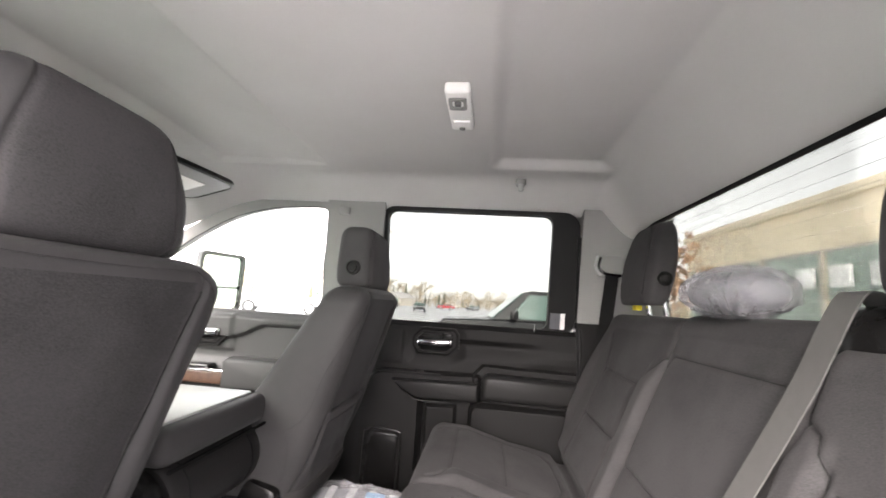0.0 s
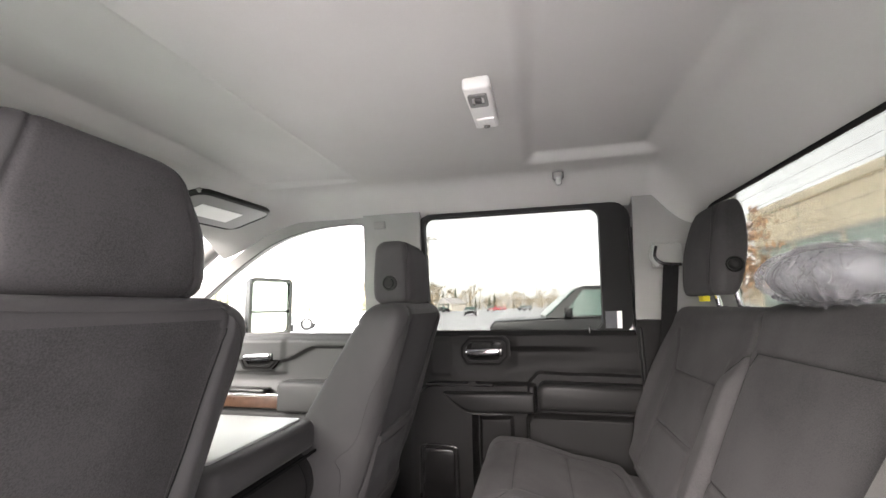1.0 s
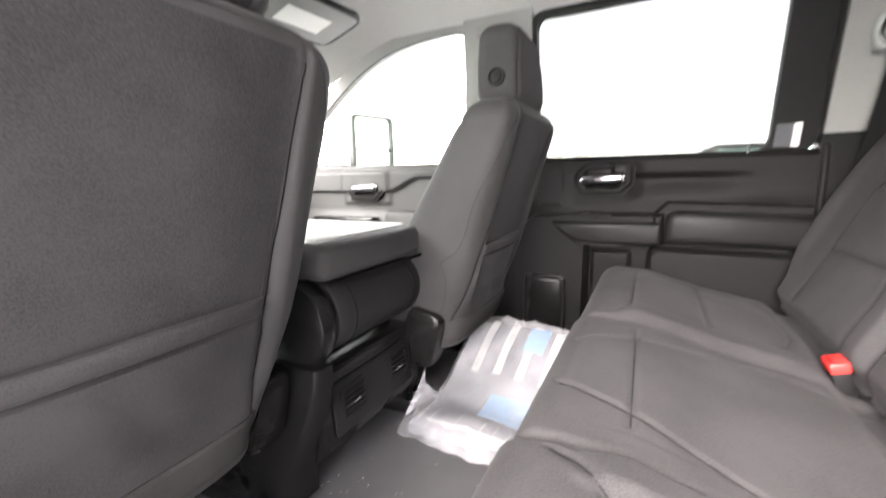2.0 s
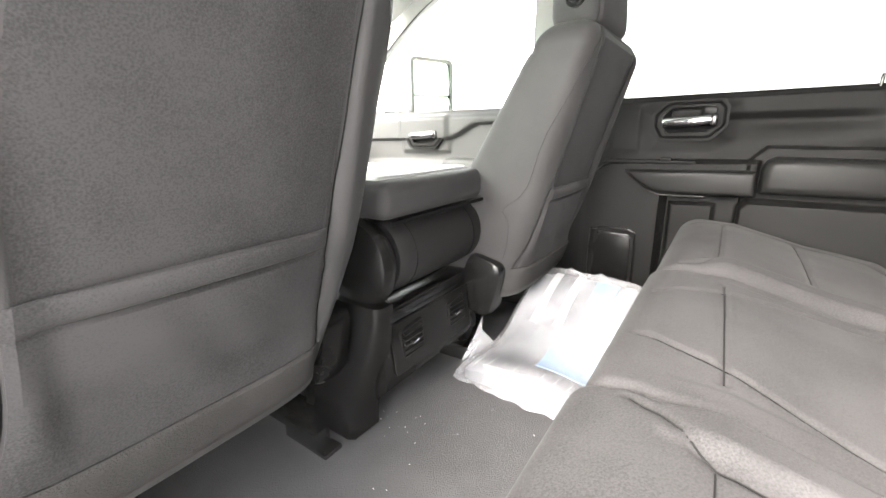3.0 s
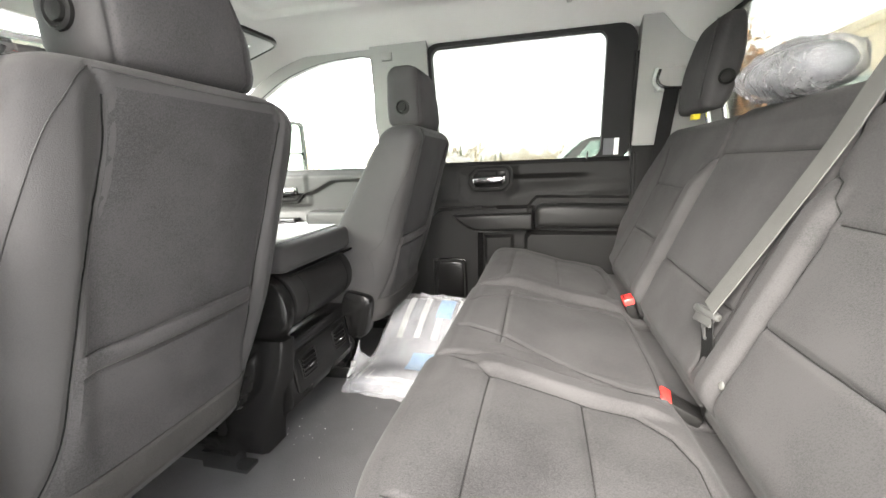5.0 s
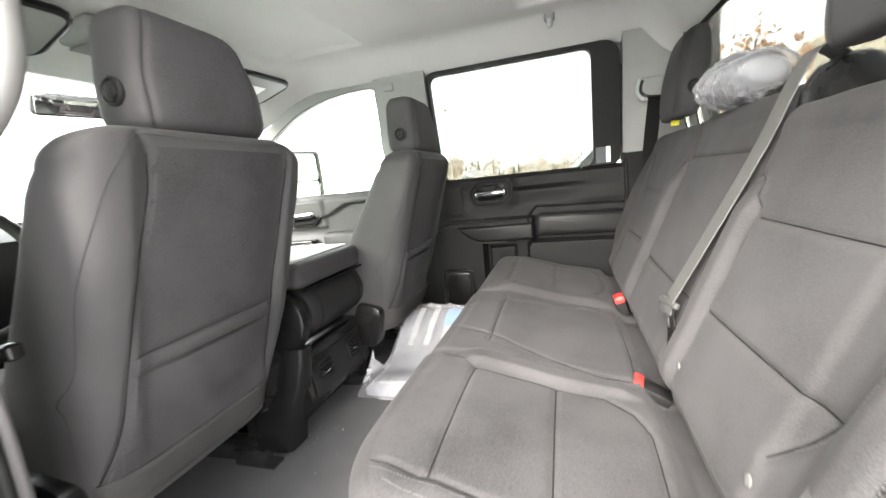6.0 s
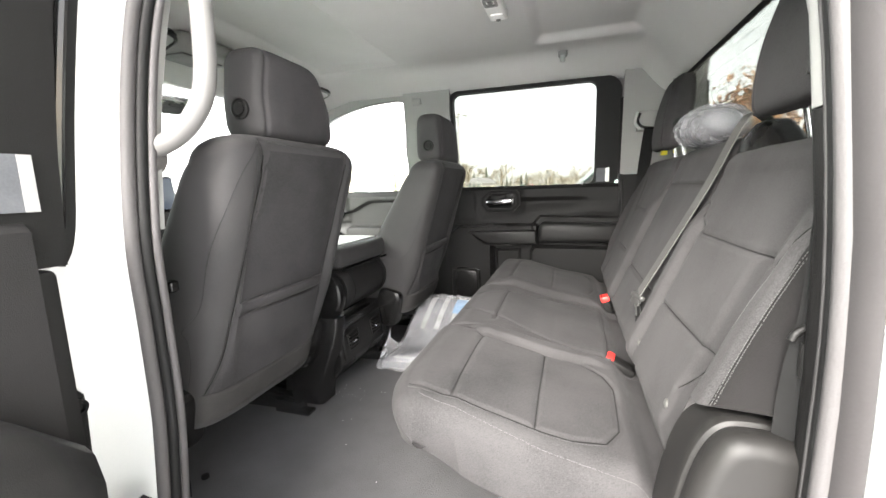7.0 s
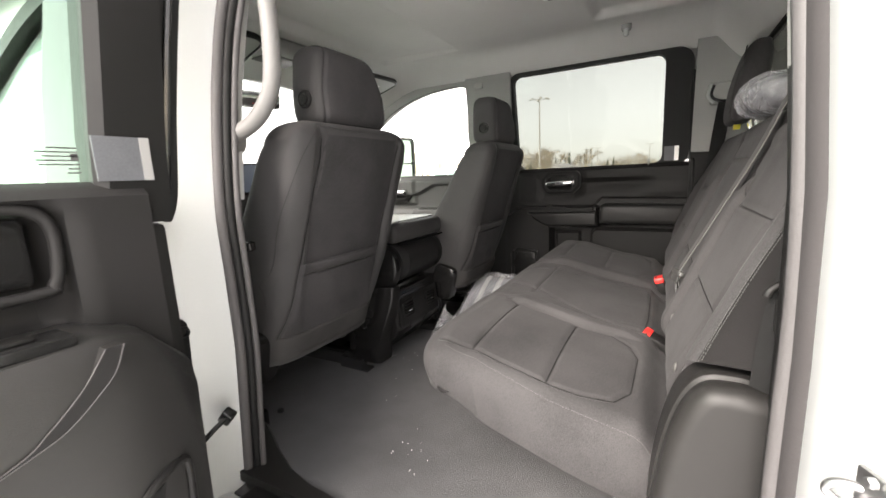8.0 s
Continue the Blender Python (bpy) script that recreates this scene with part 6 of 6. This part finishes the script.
def vehicle(label, category, body_mat, kind="pickup", length=5.6, group="parked vehicles"):
    """A parked vehicle along x, nose to -x, wheels on z = 0."""
    car = thing("parked_" + category.replace(" ", "_"), label, category, group=group)
    L, W = length, 0.98
    hood, belt, roof = (1.12, 1.18, 1.88) if kind == "pickup" else (0.95, 1.0, 1.50)
    low = [(-L / 2, 0.42), (-L / 2, hood - 0.12), (-L / 2 + 0.12, hood), (-L / 2 + 1.45, belt), (L / 2 - 0.05, belt + 0.04), (L / 2, belt), (L / 2, 0.45)]
    part("body", extrude_xz(low, -W, W, 0.06, 3), body_mat, car)
    x0, x1 = -L / 2 + 1.25, (L / 2 - 1.75 if kind == "pickup" else L / 2 - 0.35)
    cab = loft([[Vector((x, y, z)) for x, y, z in ((x0, -W, belt), (x1, -W, belt), (x1, W, belt), (x0, W, belt))],
                [Vector((x, y, z)) for x, y, z in ((x0 + 0.75, -W * 0.80, roof - 0.05), (x1 - 0.25, -W * 0.80, roof - 0.05), (x1 - 0.25, W * 0.80, roof - 0.05), (x0 + 0.75, W * 0.80, roof - 0.05))],
                [Vector((x, y, z)) for x, y, z in ((x0 + 0.9, -W * 0.72, roof), (x1 - 0.4, -W * 0.72, roof), (x1 - 0.4, W * 0.72, roof), (x0 + 0.9, W * 0.72, roof))]])
    part("cab", cab, body_mat, car)
    mid = (x0 + x1) / 2 + 0.2
    for s in (-1, 1):
        for a, b, fa in ((x0 + 0.35, mid - 0.05, 0.5), (mid + 0.05, x1 - 0.18, 0.0)):
            q = [Vector((a, s * (W + 0.005), belt + 0.04)), Vector((b, s * (W + 0.005), belt + 0.04)), Vector((b - (0.12 if not fa else 0), s * (W * 0.82 + 0.012), roof - 0.10)), Vector((a + fa, s * (W * 0.82 + 0.012), roof - 0.10))]
            part("side_window", loft([q, [p - Vector((0, s * 0.03, 0)) for p in q]]), CARGL, car)
        part("door_mirror", box(x0 + 0.40, x0 + 0.55, min(s * W, s * (W + 0.22)), max(s * W, s * (W + 0.22)), belt + 0.02, belt + 0.22, 0.03), body_mat, car)
        part("door_handle", box(mid - 0.30, mid - 0.12, min(s * W, s * (W + 0.03)), max(s * W, s * (W + 0.03)), belt - 0.10, belt - 0.06, 0.01), CHROME, car)
        for wx in (-L / 2 + 0.95, L / 2 - 1.10):
            w = part("wheel", turn(loft([sup(0, 0, z, a, a, 2, 32) for z, a in ((-0.12, 0.34), (-0.10, 0.40), (0.10, 0.40), (0.12, 0.34))]), pose(wx, s * (W - 0.10), 0.40, 90, 0, 0)), TYRE, car, "black tyre")
            part("rim", turn(loft([sup(0, 0, z, a, a, 2, 28) for z, a in ((-0.01, 0.26), (0.0, 0.27), (0.012, 0.24), (0.012, 0.08), (0.02, 0.06))]), pose(wx, s * (W + 0.02), 0.40, 90 if s < 0 else -90, 0, 0)), STEEL, w, "bright alloy rim")
        part("headlight", box(-L / 2 - 0.01, -L / 2 + 0.10, min(s * 0.62, s * 0.93), max(s * 0.62, s * 0.93), hood - 0.30, hood - 0.14, 0.02), LIGHTPL, car)
    q = [Vector((x0 + 0.02, -W * 0.88, belt + 0.02)), Vector((x0 + 0.02, W * 0.88, belt + 0.02)), Vector((x0 + 0.70, W * 0.74, roof - 0.08)), Vector((x0 + 0.70, -W * 0.74, roof - 0.08))]
    part("windscreen", loft([q, [p + Vector((-0.02, 0, 0.02)) for p in q]]), CARGL, car)
    part("grille", box(-L / 2 - 0.015, -L / 2 + 0.05, -0.58, 0.58, 0.62, hood - 0.14, 0.02), PLASTIC, car)
    part("bumper", box(-L / 2 - 0.06, -L / 2 + 0.12, -0.95, 0.95, 0.40, 0.60, 0.04), CHROME if kind == "pickup" else PLASTIC, car)
    return car



def parked(car, x, y, yaw, k=1.0):
    car.location, car.rotation_euler, car.scale = (x, y, GZ), (0, 0, radians(yaw)), (k, k, k)


parked(vehicle("black pickup truck parked on the snow", "pickup truck", BLACKP, "pickup", 5.9), 2.15, 10.6, 4, 1.08)
parked(vehicle("red car parked far across the lot", "car", REDP, "car", 4.7), -10, 108, 8)
parked(vehicle("white pickup truck parked on the snow", "pickup truck", CARW, "pickup", 5.8), -15.6, 29.5, 204, 1.15)
parked(vehicle("white pickup truck parked in a row", "pickup truck", CARW, "pickup", 5.8), -14.5, 19.0, 118, 1.0)
parked(vehicle("white car parked in a row", "car", CARW, "car", 4.8), -17.5, 24.5, 118, 1.05)
parked(vehicle("blue car parked far across the lot", "car", BLUEC, "car", 4.6), -17, 62, 120)
parked(vehicle("silver car parked far across the lot", "car", SILV, "car", 4.6), -10.5, 66, 100)
for k in range(9):
    parked(vehicle("small car parked at the lot's far edge", "car", (SILV, CARW, BLACKP, CARW)[k % 4], "car", 4.6), -46 + 11 * k + 2 * math.sin(k * 3), 112 + 5 * math.sin(k * 2.1), 90 + 40 * math.sin(k))


def lot_lamp(x, y, h, heads=4):
    lp = thing("lot_lamp", "tall grey parking lot lamp with several heads", "street lamp", (x, y, GZ), group="lot lamps")
    part("pole", loft([sup(0, 0, z, r, r, 2, 12) for z, r in ((0, 0.16), (h * 0.5, 0.12), (h, 0.08))]), CONC, lp)
    part("footing", loft([sup(0, 0, z, r, r, 2, 16) for z, r in ((0, 0.35), (0.8, 0.35), (0.85, 0.3))]), CONC, lp)
    for k in range(heads):
        a = 2 * math.pi * k / heads + 0.4
        part("arm", tube([(0, 0, h - 0.2), (0.8 * math.cos(a), 0.8 * math.sin(a), h - 0.05)], 0.05, 6), CONC, lp)
        part("lamp_head", turn(box(-0.3, 0.3, -0.18, 0.18, -0.10, 0.10, 0.04), pose(1.05 * math.cos(a), 1.05 * math.sin(a), h, 0, 18, math.degrees(a))), CONC, lp)
    return lp


lot_lamp(-15.1, 56.8, 11.6)
for x, y in ((-38, 120), (-20, 150), (-4, 150), (14, 150), (30, 160)):
    lot_lamp(x, y, 9.5, 2)


# ---- the truck's own bonnet and load bed ----
solo("bonnet", slab(24, 24, lambda u, v: Vector((-3.35 + 1.42 * u, -0.86 + 1.72 * v, 0.50 + 0.10 * u + 0.05 * math.sin(math.pi * v) - 0.16 * smooth(0.12, 0.0, u))),
     lambda u, v: Vector((-3.35 + 1.42 * u, -0.86 + 1.72 * v, -0.2))), WHITE, "white painted bonnet of the truck", "bonnet", "structure")
bed = thing("load_bed", "black lined load bed with white painted sides", "load bed", kind="structure")
part("bed_floor", box(1.0, 2.95, -0.80, 0.80, -0.12, -0.02), RUBBER, bed, "black bed liner")
for s in (-1, 1):
    part("bed_side", box(1.0, 3.0, min(s * 0.80, s * 0.98), max(s * 0.80, s * 0.98), -0.35, 0.50, 0.04), WHITE, bed, "white painted bed side")
part("tailgate", box(2.95, 3.05, -0.80, 0.80, -0.35, 0.48, 0.03), WHITE, bed, "white painted tailgate")
part("bed_front", box(0.99, 1.05, -0.80, 0.80, -0.35, 0.50, 0.02), RUBBER, bed)


# ---- far trees, houses, hill ----
random.seed(21)


def bare_tree(bm, x, y, z, h):
    """Tapered trunk with limbs and fine twigs."""
    def limb(p, way, length, r, depth):
        q = p + way * length
        s = way.cross(Vector((0.3, 0.9, 0.2))).normalized()
        w = way.cross(s)
        a = [bm.verts.new(p + (s * math.cos(t) + w * math.sin(t)) * r) for t in (0, 2.1, 4.2)]
        b = [bm.verts.new(q + (s * math.cos(t) + w * math.sin(t)) * r * 0.55) for t in (0, 2.1, 4.2)]
        for i in range(3):
            bm.faces.new((a[i], a[(i + 1) % 3], b[(i + 1) % 3], b[i]))
        if depth:
            for _ in range(4 if depth > 1 else 5):
                nw = (way + Vector((random.gauss(0, 0.55), random.gauss(0, 0.55), random.gauss(0.1, 0.35)))).normalized()
                limb(p + way * length * random.uniform(0.5, 1.0), nw, length * random.uniform(0.5, 0.75), r * 0.5, depth - 1)
    limb(Vector((x, y, z)), Vector((random.gauss(0, 0.05), random.gauss(0, 0.05), 1)).normalized(), h * 0.38, h * 0.028, 3)


def pine(bm, x, y, z, h):
    for k in range(9):
        u = k / 9
        r = h * 0.20 * (1 - u) * random.uniform(0.75, 1.15) + 0.1
        n = 9
        c = bm.verts.new((x, y, z + h * (u + 0.22)))
        ring = [bm.verts.new((x + r * random.uniform(0.6, 1.2) * math.cos(2 * math.pi * i / n), y + r * random.uniform(0.6, 1.2) * math.sin(2 * math.pi * i / n), z + h * (u + 0.05) + random.uniform(-0.1, 0.1))) for i in range(n)]
        for i in range(n):
            bm.faces.new((ring[i], ring[(i + 1) % n], c))


wood, pines = bmesh.new(), bmesh.new()
for k in range(330):
    az = radians(random.uniform(62, 134))
    d = random.uniform(140, 260)
    tall = 1.25 + 0.65 * smooth(radians(94), radians(104), az)
    if random.random() < 0.84:
        bare_tree(wood, d * math.cos(az), d * math.sin(az), GZ, tall * random.uniform(4.5, 10))
    else:
        pine(pines, d * math.cos(az), d * math.sin(az), GZ, tall * random.uniform(2.4, 5.2))
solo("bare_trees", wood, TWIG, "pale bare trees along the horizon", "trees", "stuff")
solo("pine_trees", pines, PINE, "dark pines along the horizon", "trees", "stuff")


def house(x, y, w, h, yaw):
    hs = thing("house", "small pale house with a dark snowy roof", "house", (x, y, GZ), group="far houses")
    part("wall", box(-w / 2, w / 2, -3, 3, 0, h), HOUSE, hs)
    part("roof", extrude_xz([(-w / 2 - 0.4, h - 0.1), (0, h + 2.0), (w / 2 + 0.4, h - 0.1)], -3.4, 3.4, 0.0), ROOF, hs)
    for k in (-0.3, 0.0, 0.3):
        part("window", box(k * w - 0.6, k * w + 0.6, -3.06, -2.95, h * 0.45, h * 0.45 + 1.2), CARGL, hs)
    hs.rotation_euler = (0, 0, radians(yaw))


for k in range(8):
    az = radians(70 + 7.5 * k + 2 * math.sin(k * 5))
    d = 190 + 45 * math.sin(k * 2.7)
    house(d * math.cos(az), d * math.sin(az), random.uniform(8, 14), random.uniform(2.4, 3.6), random.uniform(-70, 70))
hill = slab(60, 3, lambda u, v: Vector((460 * math.cos(radians(40 + 110 * u)) * (1 + 0.3 * v), 460 * math.sin(radians(40 + 110 * u)) * (1 + 0.3 * v), GZ - 1 + v * (9 + 5 * noise.noise((u * 8, 0, 0))))),
            lambda u, v: Vector((460 * math.cos(radians(40 + 110 * u)) * (1.01 + 0.3 * v), 460 * math.sin(radians(40 + 110 * u)) * (1.01 + 0.3 * v), GZ - 2)))
solo("backdrop_hill", hill, HILL, "low pale hill on the horizon", "hill", "structure")

# ---- the dealership behind the truck ----
bld = thing("dealer_building", "tan dealership building with a window band and white sign", "building", (12.3, 0, GZ))
part("wall", box(0, 9, -8, 25.2, 0, 6.3, 0.05), STUCCO, bld, "tan stucco wall")
part("parapet", box(-0.15, 9.1, -8.1, 25.35, 6.1, 6.5, 0.05), STUCCO, bld)
part("lower_wall", box(-0.06, 0.02, -8, 25.1, 0, 1.2, 0.02), CONC, bld)
for k in range(10):
    y0 = -7.5 + 3.25 * k
    w = part("window", box(-0.05, 0.1, y0, y0 + 2.95, 1.25, 4.3), DARKGL, bld, "greenish shop window")
    part("frame", join(box(-0.12, 0.0, y0 - 0.15, y0, 1.2, 4.4), box(-0.12, 0.0, y0, y0 + 2.95, 4.3, 4.42)), CONC, w)
for k in range(8):
    y0 = 7.6 + 1.55 * k
    sg = part("sign_bar", box(-0.24, -0.14, y0, y0 + 0.85, 3.0, 3.75, 0.02), LETTER, bld, "plain white sign bar")
for k in range(4):
    part("panel_joint", box(-0.02, 0.02, -6 + 9 * k, -5.9 + 9 * k, 4.4, 6.1), CONC, bld)

# small tree with brown leaves
bt = thing("small_tree", "small tree with brown autumn leaves", "tree", (3.78, 7.52, GZ))
random.seed(8)
tb = bmesh.new()
tips = []


def grow(p, way, length, r, depth):
    q = p + way * length
    s = way.cross(Vector((0.31, 0.83, 0.2))).normalized()
    w = way.cross(s)
    a = [tb.verts.new(p + (s * math.cos(t) + w * math.sin(t)) * r) for t in [2 * math.pi * i / 6 for i in range(6)]]
    b = [tb.verts.new(q + (s * math.cos(t) + w * math.sin(t)) * r * 0.65) for t in [2 * math.pi * i / 6 for i in range(6)]]
    for i in range(6):
        tb.faces.new((a[i], a[(i + 1) % 6], b[(i + 1) % 6], b[i]))
    tips.append((p + q) / 2)
    tips.append(q)
    if depth:
        for _ in range(4):
            nw = (way + Vector((random.gauss(0, 0.5), random.gauss(0, 0.5), random.gauss(0.1, 0.3)))).normalized()
            grow(p + way * length * random.uniform(0.55, 1.0), nw, length * random.uniform(0.55, 0.8), r * 0.55, depth - 1)


grow(Vector((0, 0, 0)), Vector((0, 0, 1)), 1.5, 0.05, 4)
part("trunk", tb, BARK, bt, "thin grey trunk and twigs")
lv = bmesh.new()
for p in tips[3:]:
    for _ in range(3):
        c = p + Vector((random.gauss(0, 0.13), random.gauss(0, 0.13), random.gauss(0, 0.13)))
        m = Euler((random.uniform(0, 6), random.uniform(0, 6), random.uniform(0, 6))).to_matrix()
        sz = random.uniform(0.035, 0.07)
        vs = [lv.verts.new(c + m @ Vector(q) * sz) for q in ((-1, 0, 0), (0, -0.55, 0.1), (1.1, 0, 0), (0, 0.55, 0.1))]
        lv.faces.new(vs)
part("crown", lv, LEAF, bt, "sparse brown leaves")
